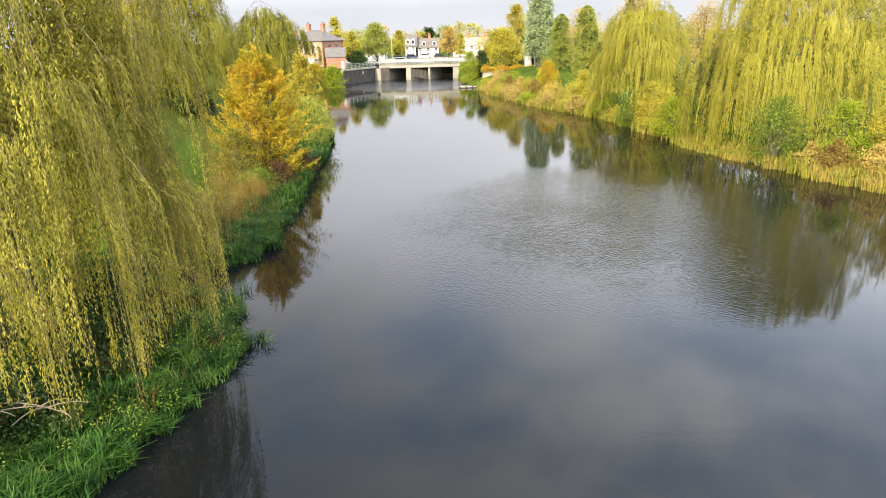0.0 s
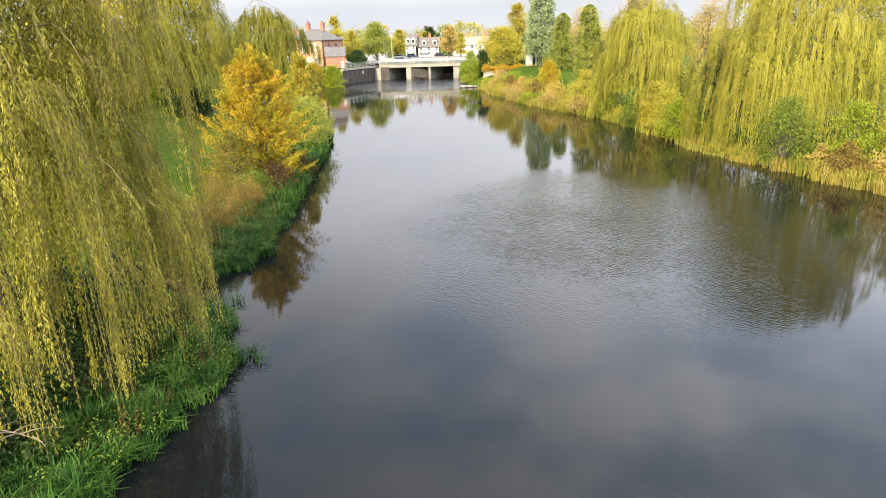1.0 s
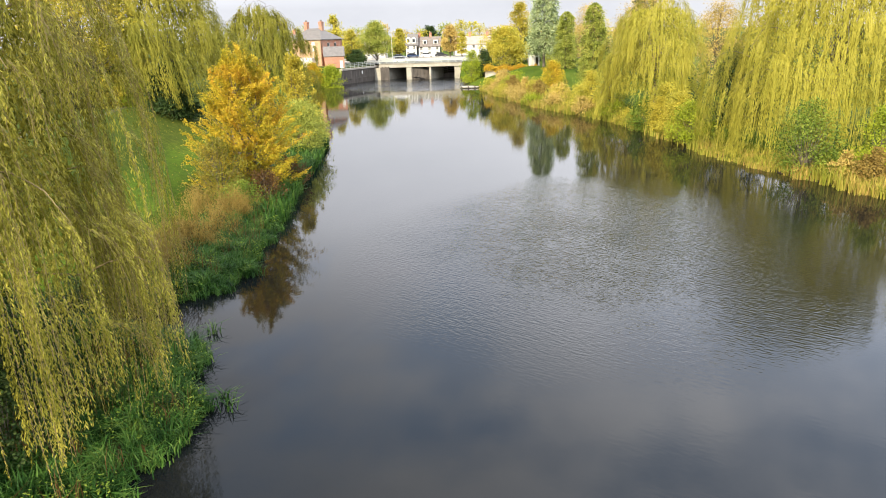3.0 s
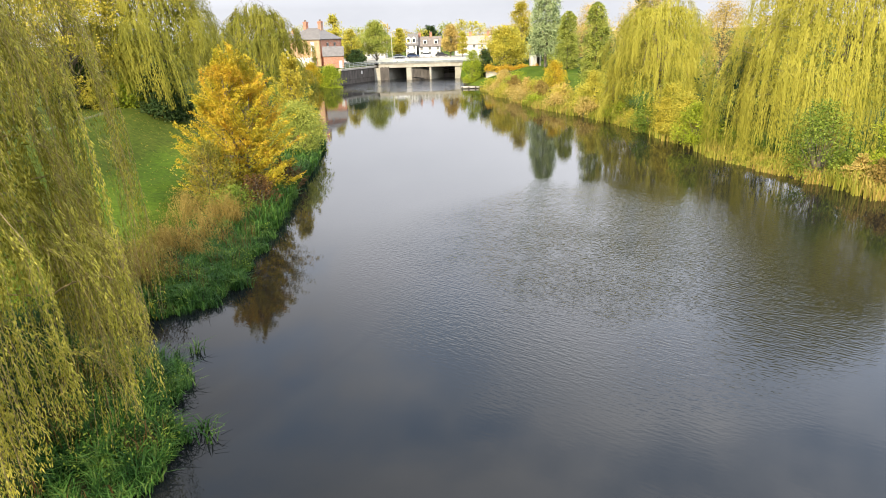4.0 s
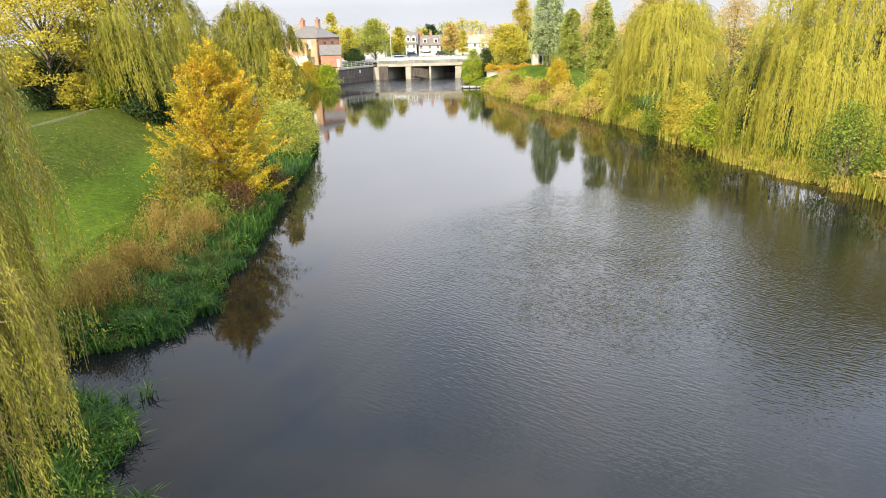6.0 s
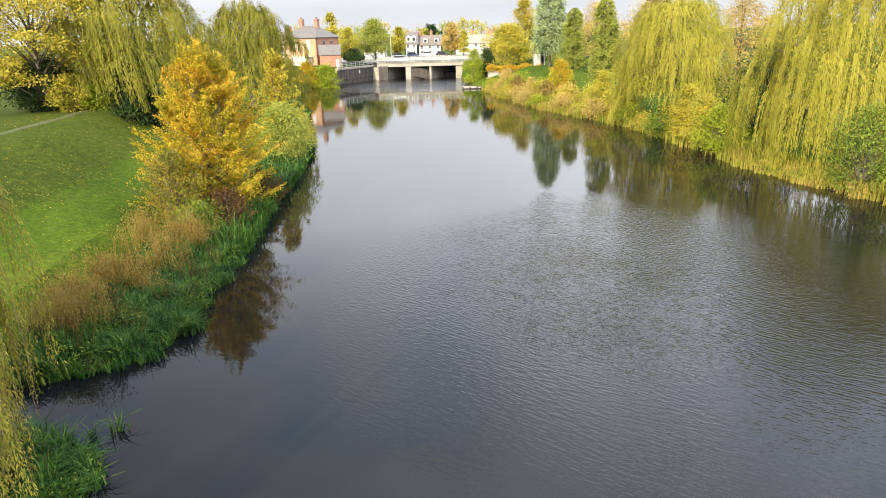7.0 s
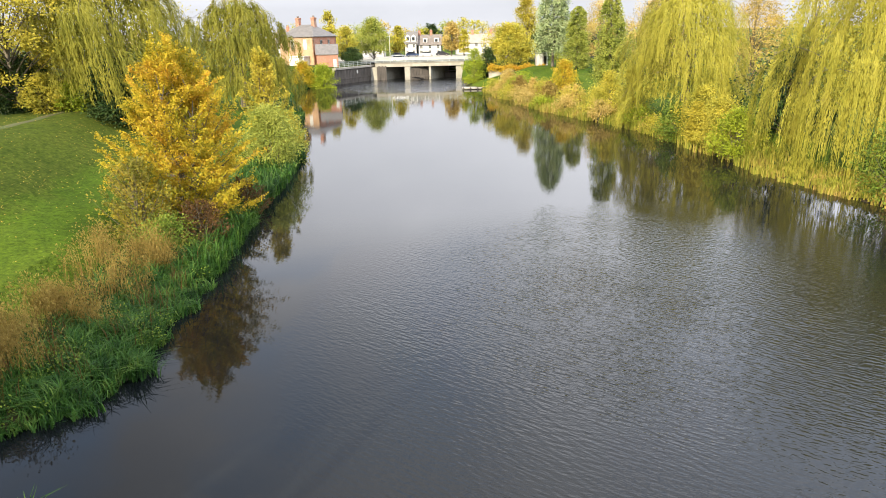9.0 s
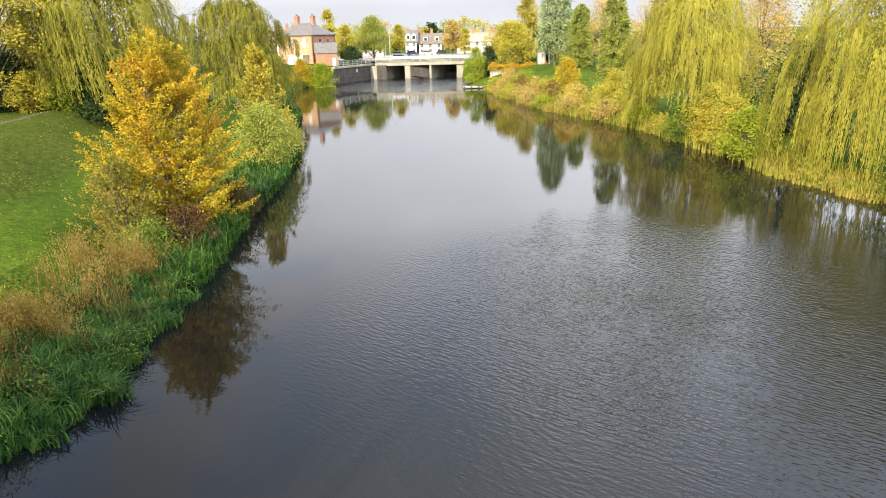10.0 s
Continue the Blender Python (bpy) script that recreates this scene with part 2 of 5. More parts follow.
def ground_mat():
    m, n, l, b, out = mat_base("grassy_ground")
    big = noise_node(n, l, 0.09, 5.0)
    small = noise_node(n, l, 2.2, 6.0, 0.65)
    r1 = ramp(n, [(0.3, (0.030, 0.060, 0.003)), (0.5, (0.049, 0.088, 0.005)), (0.7, (0.080, 0.112, 0.010))])
    r2 = ramp(n, [(0.3, (0.6, 0.6, 0.55)), (0.7, (1.25, 1.2, 1.15))])
    l.new(big.outputs[0], r1.inputs[0])
    l.new(small.outputs[0], r2.inputs[0])
    mul = n.new("ShaderNodeMixRGB")
    mul.blend_type = "MULTIPLY"
    mul.inputs[0].default_value = 1.0
    l.new(r1.outputs[0], mul.inputs[1])
    l.new(r2.outputs[0], mul.inputs[2])
    # coarser, drier grass on the slope above the mown strip
    g = n.new("ShaderNodeNewGeometry")
    sep = n.new("ShaderNodeSeparateXYZ")
    l.new(g.outputs["Position"], sep.inputs[0])
    fine = noise_node(n, l, 6.0, 6.0, 0.8)
    rf = ramp(n, [(0.32, (0.45, 0.5, 0.55)), (0.5, (1.0, 1.0, 1.0)), (0.66, (1.7, 1.5, 1.3))])
    l.new(fine.outputs[0], rf.inputs[0])
    grain = n.new("ShaderNodeMixRGB")
    grain.blend_type = "MULTIPLY"
    grain.inputs[0].default_value = 1.0
    l.new(rf.outputs[0], grain.inputs[2])
    dry_noise = noise_node(n, l, 0.5, 4.0)
    up = n.new("ShaderNodeMath")
    up.operation = "MULTIPLY_ADD"
    up.inputs[1].default_value = 1.6
    l.new(dry_noise.outputs[0], up.inputs[0])
    l.new(sep.outputs["Z"], up.inputs[2])
    slope_z = n.new("ShaderNodeMapRange")
    for key, val in (("From Min", 2.8), ("From Max", 3.5), ("To Min", 0.0), ("To Max", 0.6)):
        slope_z.inputs[key].default_value = val
    l.new(up.outputs[0], slope_z.inputs[0])
    west = n.new("ShaderNodeMapRange")
    for key, val in (("From Min", -14.0), ("From Max", -18.0), ("To Min", 0.0), ("To Max", 1.0)):
        west.inputs[key].default_value = val
    l.new(sep.outputs["X"], west.inputs[0])
    on_bank = n.new("ShaderNodeMath")
    on_bank.operation = "MULTIPLY"
    l.new(slope_z.outputs[0], on_bank.inputs[0])
    l.new(west.outputs[0], on_bank.inputs[1])
    rd = ramp(n, [(0.35, (0.024, 0.036, 0.004)), (0.55, (0.045, 0.052, 0.007)), (0.7, (0.075, 0.066, 0.014))])
    l.new(small.outputs[0], rd.inputs[0])
    dry = n.new("ShaderNodeMixRGB")
    l.new(on_bank.outputs[0], dry.inputs[0])
    l.new(mul.outputs[0], dry.inputs[1])
    l.new(rd.outputs[0], dry.inputs[2])
    l.new(dry.outputs[0], grain.inputs[1])
    # wet mud along the waterline
    mr = n.new("ShaderNodeMapRange")
    mr.inputs["From Min"].default_value, mr.inputs["From Max"].default_value = 0.15, 0.7
    l.new(sep.outputs["Z"], mr.inputs[0])
    mud = n.new("ShaderNodeMixRGB")
    mud.inputs[1].default_value = (0.035, 0.028, 0.016, 1)
    l.new(mr.outputs[0], mud.inputs[0])
    l.new(grain.outputs[0], mud.inputs[2])
    l.new(mud.outputs[0], b.inputs["Base Color"])
    b.inputs["Roughness"].default_value = 0.95
    b.inputs["Specular IOR Level"].default_value = 0.1
    bp = n.new("ShaderNodeBump")
    bp.inputs["Strength"].default_value, bp.inputs["Distance"].default_value = 0.6, 0.08
    f = noise_node(n, l, 9.0, 5.0, 0.7)
    l.new(f.outputs[0], bp.inputs["Height"])
    l.new(bp.outputs[0], b.inputs["Normal"])
    return m


def water_mat():
    m, n, l, b, out = mat_base("river_water")
    tint = noise_node(n, l, 0.05, 3.0)
    r = ramp(n, [(0.35, (0.0045, 0.0056, 0.0066)), (0.65, (0.0058, 0.0066, 0.0068))])
    l.new(tint.outputs[0], r.inputs[0])
    l.new(r.outputs[0], b.inputs["Base Color"])
    b.inputs["Roughness"].default_value, b.inputs["IOR"].default_value = 0.03, 1.333
    geo = n.new("ShaderNodeNewGeometry")
    # a breeze ruffles the open water off the far bank
    mp_ = n.new("ShaderNodeMapping")
    mp_.vector_type = "TEXTURE"
    mp_.inputs["Location"].default_value = (9.0, 41, 0)
    mp_.inputs["Rotation"].default_value = (0, 0, radians(-12))
    mp_.inputs["Scale"].default_value = (15, 18.5, 10)
    l.new(geo.outputs["Position"], mp_.inputs[0])
    gr = n.new("ShaderNodeTexGradient")
    gr.gradient_type = "SPHERICAL"
    l.new(mp_.outputs[0], gr.inputs[0])
    # and the water is stirred below the bridge
    mq = n.new("ShaderNodeMapping")
    mq.vector_type = "TEXTURE"
    mq.inputs["Location"].default_value = (-6, 173, 0)
    mq.inputs["Scale"].default_value = (30, 26, 10)
    l.new(geo.outputs["Position"], mq.inputs[0])
    gq = n.new("ShaderNodeTexGradient")
    gq.gradient_type = "SPHERICAL"
    l.new(mq.outputs[0], gq.inputs[0])
    sm = n.new("ShaderNodeMath")
    sm.operation = "MULTIPLY_ADD"
    sm.inputs[1].default_value = 3.0
    l.new(gq.outputs["Fac"], sm.inputs[0])
    l.new(gr.outputs["Fac"], sm.inputs[2])
    patch = noise_node(n, l, 0.16, 3.0)
    mm = n.new("ShaderNodeMath")
    mm.operation = "MULTIPLY"
    l.new(sm.outputs[0], mm.inputs[0])
    l.new(patch.outputs[0], mm.inputs[1])
    st = n.new("ShaderNodeMath")
    st.operation = "MULTIPLY_ADD"
    st.inputs[1].default_value, st.inputs[2].default_value = 2.0, 0.02
    l.new(mm.outputs[0], st.inputs[0])
    w1 = noise_node(n, l, 6.2, 0.8, 0.5, (0.36, 1.3, 1), turn=-36)
    w2 = noise_node(n, l, 10.0, 1.0, 0.5, (0.4, 1.3, 1), turn=-12)
    ad = n.new("ShaderNodeMath")
    ad.operation = "MULTIPLY_ADD"
    ad.inputs[1].default_value = 0.4
    l.new(w2.outputs[0], ad.inputs[0])
    l.new(w1.outputs[0], ad.inputs[2])
    bp = n.new("ShaderNodeBump")
    bp.inputs["Distance"].default_value = 0.05
    l.new(st.outputs[0], bp.inputs["Strength"])
    l.new(ad.outputs[0], bp.inputs["Height"])
    w3 = noise_node(n, l, 0.7, 2.0, 0.5, (0.5, 1.6, 1))
    bp2 = n.new("ShaderNodeBump")
    bp2.inputs["Strength"].default_value, bp2.inputs["Distance"].default_value = 0.02, 0.10
    l.new(w3.outputs[0], bp2.inputs["Height"])
    l.new(bp.outputs[0], bp2.inputs["Normal"])
    # short chop under the bridge, too fine to see wave by wave
    chop = noise_node(n, l, 1.6, 3.0, 0.6, (0.5, 1.0, 1))
    cen = n.new("ShaderNodeVectorMath")
    cen.operation = "SUBTRACT"
    cen.inputs[1].default_value = (0.5, 0.5, 0.5)
    l.new(chop.outputs["Color"], cen.inputs[0])
    flat = n.new("ShaderNodeVectorMath")
    flat.operation = "MULTIPLY"
    flat.inputs[1].default_value = (0.5, 1.5, 0.0)
    l.new(cen.outputs[0], flat.inputs[0])
    amt = n.new("ShaderNodeVectorMath")
    amt.operation = "SCALE"
    l.new(flat.outputs[0], amt.inputs[0])
    l.new(gq.outputs["Fac"], amt.inputs["Scale"])
    tot = n.new("ShaderNodeVectorMath")
    l.new(bp2.outputs[0], tot.inputs[0])
    l.new(amt.outputs[0], tot.inputs[1])
    nn = n.new("ShaderNodeVectorMath")
    nn.operation = "NORMALIZE"
    l.new(tot.outputs[0], nn.inputs[0])
    l.new(nn.outputs[0], b.inputs["Normal"])
    return m


M_GROUND, M_WATER = ground_mat(), water_mat()


# ---- mesh helpers ----
def raw_mesh(name, verts, quads, mat, smooth=False):
    me = bpy.data.meshes.new(name)
    verts, quads = np.asarray(verts, np.float32).reshape(-1, 3), np.asarray(quads, np.int32).reshape(-1, 4)
    me.vertices.add(len(verts))
    me.vertices.foreach_set("co", verts.ravel())
    me.loops.add(quads.size)
    me.loops.foreach_set("vertex_index", quads.ravel())
    me.polygons.add(len(quads))
    me.polygons.foreach_set("loop_start", np.arange(0, quads.size, 4, dtype=np.int32))
    me.polygons.foreach_set("use_smooth", np.full(len(quads), smooth))
    me.materials.append(mat)
    me.update(calc_edges=True)
    return me


def thing(name, x, y, z, label, category, group="", kind=""):
    ob = new(name)
    ob.empty_display_size = 0.3
    ob.location = (x, y, z)
    return tagged(ob, label, category, group, kind)


def add(name, me, parent=None, label=""):
    ob = new(name, me)
    if parent:
        ob.parent = parent
    return tagged(ob, label)


def part(name, bm, mat, parent, label=""):
    me = bpy.data.meshes.new(name)
    bm.to_mesh(me)
    bm.free()
    me.materials.append(mat)
    return add(name, me, parent, label)


def box(bm, x0, x1, y0, y1, z0, z1, bev=0.0):
    r = bmesh.ops.create_cube(bm, size=1.0)
    bmesh.ops.transform(bm, verts=r["verts"], matrix=Matrix.Translation(((x0 + x1) / 2, (y0 + y1) / 2, (z0 + z1) / 2)) @ Matrix.Diagonal((x1 - x0, y1 - y0, z1 - z0, 1)))
    if bev:
        es = list({e for v in r["verts"] for e in v.link_edges})
        bmesh.ops.bevel(bm, geom=es, offset=bev, segments=1, affect="EDGES")
    return bm


def boxes(*dims, bev=0.0):
    bm = bmesh.new()
    for d in dims:
        box(bm, *d, bev=bev)
    return bm


def prism(bm, poly, y0, y1):
    """A solid with the outline poly, (x, z) points, between y0 and y1."""
    a = [bm.verts.new((x, y0, z)) for x, z in poly]
    b = [bm.verts.new((x, y1, z)) for x, z in poly]
    bm.faces.new(a)
    bm.faces.new(b[::-1])
    for i in range(len(poly)):
        j = (i + 1) % len(poly)
        bm.faces.new((a[j], a[i], b[i], b[j]))
    bmesh.ops.recalc_face_normals(bm, faces=bm.faces)
    return bm


def slab(bm, plan, z0, z1):
    """A solid with the plan outline, (x, y) points, between z0 and z1."""
    a = [bm.verts.new((x, y, z0)) for x, y in plan]
    b = [bm.verts.new((x, y, z1)) for x, y in plan]
    bm.faces.new(a[::-1])
    bm.faces.new(b)
    for i in range(len(plan)):
        j = (i + 1) % len(plan)
        bm.faces.new((a[i], a[j], b[j], b[i]))
    bmesh.ops.recalc_face_normals(bm, faces=bm.faces)
    return bm


def unit(v):
    return v / np.maximum(np.linalg.norm(v, axis=-1, keepdims=True), 1e-9)


def leaf_quads(p, d, n, length, width):
    """Pointed leaves: base p, way d, facing n."""
    d = unit(d)
    s = unit(np.cross(d, n)) * np.asarray(width)[..., None]
    l = np.asarray(length)[..., None]
    v = np.stack([p, p + d * l * 0.42 + s, p + d * l, p + d * l * 0.42 - s], axis=1)
    return v.reshape(-1, 3), np.arange(len(p) * 4).reshape(-1, 4)


def tubes(lines, sides=6):
    """Tapered round limbs; lines: (points, first radius, last radius)."""
    vs, fs, k = [], [], 0
    ang = np.linspace(0, 2 * np.pi, sides, endpoint=False)
    for pts, r0, r1 in lines:
        pts = np.asarray(pts, float)
        m = len(pts)
        t = unit(np.gradient(pts, axis=0))
        ref = np.where(np.abs(t[:, 2:3]) > 0.9, [[1.0, 0, 0]], [[0, 0, 1.0]])
        u = unit(np.cross(t, ref))
        w = np.cross(t, u)
        r = np.linspace(r0, r1, m)[:, None, None]
        ring = pts[:, None] + r * (np.cos(ang)[None, :, None] * u[:, None] + np.sin(ang)[None, :, None] * w[:, None])
        vs.append(ring.reshape(-1, 3))
        i = np.arange(m - 1)[:, None] * sides
        a, b = np.arange(sides)[None], (np.arange(sides) + 1)[None] % sides
        fs.append((np.stack([i + a, i + b, i + b + sides, i + a + sides], -1) + k).reshape(-1, 4))
        k += m * sides
    return np.concatenate(vs), np.concatenate(fs)


def bezier(a, b, c, k=8):
    t = np.linspace(0, 1, k)[:, None]
    return (1 - t) ** 2 * np.asarray(a, float) + 2 * t * (1 - t) * np.asarray(b, float) + t ** 2 * np.asarray(c, float)


def blade_quads(p, h, az, lean, w):
    """Arching grass blades of two segments."""
    out = np.stack([np.cos(az), np.sin(az), np.zeros_like(az)], -1)
    s = np.stack([-np.sin(az), np.cos(az), np.zeros_like(az)], -1) * w[:, None]
    up = np.zeros_like(out)
    up[:, 2] = 1
    mid = p + up * (h * 0.6)[:, None] + out * (h * lean * 0.3)[:, None]
    tip = p + up * (h * (1 - 0.35 * lean))[:, None] + out * (h * lean)[:, None]
    v = np.stack([p - s, p + s, mid + s * 0.8, mid - s * 0.8, tip + s * 0.12, tip - s * 0.12], 1)
    base = np.arange(len(p))[:, None] * 6
    f = np.concatenate([base + [[0, 1, 2, 3]], base + [[3, 2, 4, 5]]], 0)
    return v.reshape(-1, 3), f


# ---- the lie of the land ----
LEFT_BANK = [(-60, -14), (0, -11), (12, -10), (14.3, -9.7), (18, -9.0), (20.7, -8.3), (22.5, -7.8), (23.9, -8.0), (24.8, -9.5), (26, -9.3), (27.2, -8.9), (28.2, -10.1), (28.8, -12), (29.2, -15), (31.5, -16.5), (32.3, -13.4), (33.6, -11),
             (36, -9.9), (43, -10.8), (49, -11.1), (57, -12.0), (66, -12.3), (78, -13.4), (98, -18.2), (112, -20.5), (134, -27), (160, -31), (170, -31), (176, -26), (194, -17), (197, -15.5), (214, -8)]
RIGHT_BANK = [(-60, 48), (0, 43), (25, 38), (41, 33.9), (44.5, 32.7), (49.4, 30.8), (57, 28.2), (60, 27.4), (65, 26.2), (73, 25.7), (83, 24.3), (93, 22.4), (105, 18.0), (116, 14.6), (137, 10.7), (150, 9.0), (152, 8.8), (156, 5.6), (190, 5.6), (214, 12)]


def bank_line(table, y):
    ys, xs = zip(*table)
    return np.interp(y, ys, xs)


def land(x, y):
    """The height of the ground."""
    x, y = np.asarray(x, float), np.asarray(y, float)
    sl, sr = bank_line(LEFT_BANK, y) - x, x - bank_line(RIGHT_BANK, y)
    left = np.interp(sl, [-4, 0, 0.5, 3, 5.5, 9, 12, 17.5, 19.5, 24, 40, 70], [-1.6, -0.15, 0.12, 0.5, 1.0, 1.6, 2.1, 4.75, 5.1, 5.1, 4.4, 4.2])
    far = np.clip((y - 90) / 60, 0, 1)
    r_near = np.interp(sr, [-4, 0, 0.5, 3, 8, 20, 60], [-1.6, -0.15, 0.12, 0.6, 1.3, 1.8, 2.2])
    r_far = np.interp(sr, [-4, 0, 0.5, 3, 8, 14, 20, 60], [-1.6, -0.15, 0.12, 1.3, 2.6, 4.1, 4.5, 4.6])
    right = r_near * (1 - far) + r_far * far
    h = np.maximum(left, right)
    town = np.clip((y - 176) / 10, 0, 1) * (h > 0.1)
    h = h * (1 - town) + 4.45 * town
    h = np.where(y > 214, 4.45, h)
    quay = (sl > 0.15) & (y > 174.5) & (y <= 214)
    h = np.where(quay, 3.9 + 0.55 * np.clip((sl - 2) / 4, 0, 1), h)
    rough = 0.06 * np.sin(x * 0.9 + 1.3 * np.sin(y * 0.31)) * np.sin(y * 0.7 + np.sin(x * 0.4))
    return h + np.where(h > 0.3, rough, 0)


gx = np.unique(np.concatenate([np.geomspace(60, 2500, 16) * -1, np.arange(-60, -36, 2.0), np.arange(-36, 40, 0.8), np.arange(40, 60, 2.0), np.geomspace(60, 2500, 16)]))
gy = np.unique(np.concatenate([np.geomspace(60, 2500, 14) * -1, np.arange(-60, 8, 3.0), np.arange(8, 130, 1.0), np.arange(130, 220, 1.2), np.geomspace(220, 4000, 18)]))
X, Y = np.meshgrid(gx, gy)
verts = np.stack([X, Y, land(X, Y)], -1).reshape(-1, 3)
i, j = np.meshgrid(np.arange(len(gx) - 1), np.arange(len(gy) - 1))
q = j * len(gx) + i
ground = add("ground", raw_mesh("ground", verts, np.stack([q, q + 1, q + 1 + len(gx), q + len(gx)], -1), M_GROUND, True))
tagged(ground, "green grassy river banks with muddy edges", "ground", kind="structure")

wx, wy = np.linspace(-60, 60, 5), np.linspace(-80, 214, 8)
X, Y = np.meshgrid(wx, wy)
verts = np.stack([X, Y, X * 0], -1).reshape(-1, 3)
i, j = np.meshgrid(np.arange(4), np.arange(7))
q = j * 5 + i
water = add("water", raw_mesh("water", verts, np.stack([q, q + 1, q + 6, q + 5], -1), M_WATER))
tagged(water, "calm grey river water with a ruffled patch", "water", kind="structure")

# footpath along the top of the flood bank
py = np.arange(20, 150, 1.0)
pxs = bank_line(LEFT_BANK, py) - 21 + 0.5 * np.sin(py * 0.13)
rows = []
for off in (-0.42, -0.2, 0.2, 0.42):
    rows.append(np.stack([pxs + off, py, land(pxs + off, py) + 0.05 - 0.04 * (abs(off) > 0.3)], -1))
rows = np.stack(rows, 1)
k = np.arange(len(py) - 1)[:, None] * 4 + np.arange(3)[None]
tagged(add("footpath", raw_mesh("footpath", rows, np.stack([k, k + 1, k + 5, k + 4], -1), M_DIRT, True)), "worn earth footpath along the grassy bank", "path", kind="structure")


# ---- plants ----
def willow(name, x, y, height, rx, ry, seed, heads, strands, per_m, leaf, width, mat, label, low=(0.3, 1.5), longest=5.0, twigs=False, tent=1.5, splay=0.2, skirt=0.22, shoulder=4.0, inner_leaves=9000, inner_size=0.45, open_side=(1, 0), bunch=8, drop=0.9, curly=0.03, limb_every=2, limb_r=0.003, spray=0.1, wind=(0, 0)):
    """A weeping willow: boughs arch over a broad dome, and from the crest of each a tent of leafy shoots hangs down over the tents below it."""
    rng = np.random.default_rng(seed)
    z = float(land(x, y))
    tree = thing(name, x, y, z, label, "willow tree")
    fork = np.array([0.3, 0.2, height * 0.26])
    trunk = [(bezier((0, 0, -0.4), (0.1, 0.3, height * 0.15), fork, 7), 0.041 * height, 0.026 * height)]
    limbs = []
    # bough ends, spread evenly over the dome of the crown
    vv = np.linspace(0, 1, 400)
    prof = np.sqrt(np.clip(1 - vv ** shoulder, 0, 1)) * (0.95 + 0.05 * np.sin(vv * 9 + seed))
    zz = height * (skirt + (0.97 - skirt) * vv)
    ds = np.hypot(np.gradient(prof * rx), np.gradient(zz))
    cum = np.cumsum((prof * rx + 0.4) * ds)
    pick = np.interp((np.arange(heads) + rng.uniform(0.2, 0.8, heads)) / heads, cum / cum[-1], vv)
    th = np.arange(heads) * 2.39996 + rng.normal(0, 0.3, heads)
    lob = 1 + 0.07 * np.sin(th * 3 + seed) + 0.05 * np.sin(th * 7 + 2 * seed + pick * 5)
    pr = np.interp(pick, vv, prof) * lob * rng.uniform(0.80, 1.06, heads)
    hx, hy = rx * pr * np.cos(th), ry * pr * np.sin(th)
    hz = np.interp(pick, vv, zz) + rng.normal(0, 0.02, heads) * height
    ps, L0, outs, sways, faces = [], [], [], [], []
    for a in range(heads):
        out = np.array([math.cos(th[a]), math.sin(th[a]), 0])
        tang = np.array([-out[1], out[0], 0])
        size = tent * rng.uniform(0.65, 1.3)
        tip = np.array([hx[a], hy[a], hz[a]])
        crest = bezier(tip - out * 2.0 * size + [0, 0, 0.1 * size], tip - out * 0.6 * size + [0, 0, 1.1 * size], tip + [0, 0, -0.35 * size], 12)
        if a % limb_every == 0:
            line = np.concatenate([bezier(fork, crest[0] * [0.6, 0.6, 0.98], crest[0], 7)[:-1], crest])
            line[1:-1] += rng.normal(0, 0.035, (len(line) - 2, 3))
            limbs.append((line, limb_r * height * (0.6 + 0.4 * rng.random()), 0.012))
        light = math.cos(th[a]) * open_side[0] + math.sin(th[a]) * open_side[1]
        n = int(strands * (size / tent) ** 1.3 * (1.0 if light > -0.35 or pick[a] > 0.9 else 0.4) * (0.78 if hz[a] < 0.42 * height else 1.0))
        # the shoots hang in bunches, which fall away to both sides of the crest
        k = max(3, n // bunch)
        who = rng.integers(0, k, n)
        off = np.clip(rng.normal(0, 0.55, k), -1.1, 1.1) * size
        back = rng.uniform(0, 0.35, k) * size + 0.45 * np.abs(off)
        u = np.clip(1 - back / (2.2 * size), 0, 1)
        root = np.stack([np.interp(u, np.linspace(0, 1, 12), crest[:, c]) for c in range(3)], -1) + tang * off[:, None]
        root[:, 2] -= 0.30 * np.abs(off) + 0.55 * off ** 2 / size
        ps.append(root[who] + rng.normal(0, spray, (n, 3)))
        flow = out * rng.uniform(0.15, 0.45, (k, 1)) * size + tang * (off * rng.uniform(0.25, 0.5, k))[:, None]
        faces.append((out * 0.8 + tang * (off / size)[:, None] * 1.1)[who])
        reach = flow + [*wind, 0]
        outs.append((reach + rng.normal(0, 0.05, (k, 3)) * [1, 1, 0])[who] * rng.uniform(0.8, 1.2, (n, 1)))
        sways.append(rng.normal(0, 0.05, (k, 3))[who] + np.array([*wind, 0]) * 0.5)
        full = longest * rng.uniform(0.7, 1.2)
        if hz[a] < 0.5 * height:
            full = max(full, hz[a] * drop * rng.uniform(0.75, 1.2))
        L0.append(full * (rng.uniform(0.5, 1.0, k) * (1 - 0.3 * np.abs(off) / size))[who] * rng.uniform(0.78, 1.0, n))
    ps, outs, L0, sways, faces = np.concatenate(ps), np.concatenate(outs), np.concatenate(L0), np.concatenate(sways), np.concatenate(faces)
    gz = land(x + ps[:, 0] + outs[:, 0], y + ps[:, 1] + outs[:, 1]) - z
    gz = np.maximum(gz, -z)
    floor = gz + rng.uniform(low[0], low[1], len(ps))
    L = np.minimum(L0, ps[:, 2] - floor)
    ok = L > 0.4
    ps, outs, L, sways, faces = ps[ok], outs[ok], L[ok], sways[ok], faces[ok]
    S, K = len(ps), 7
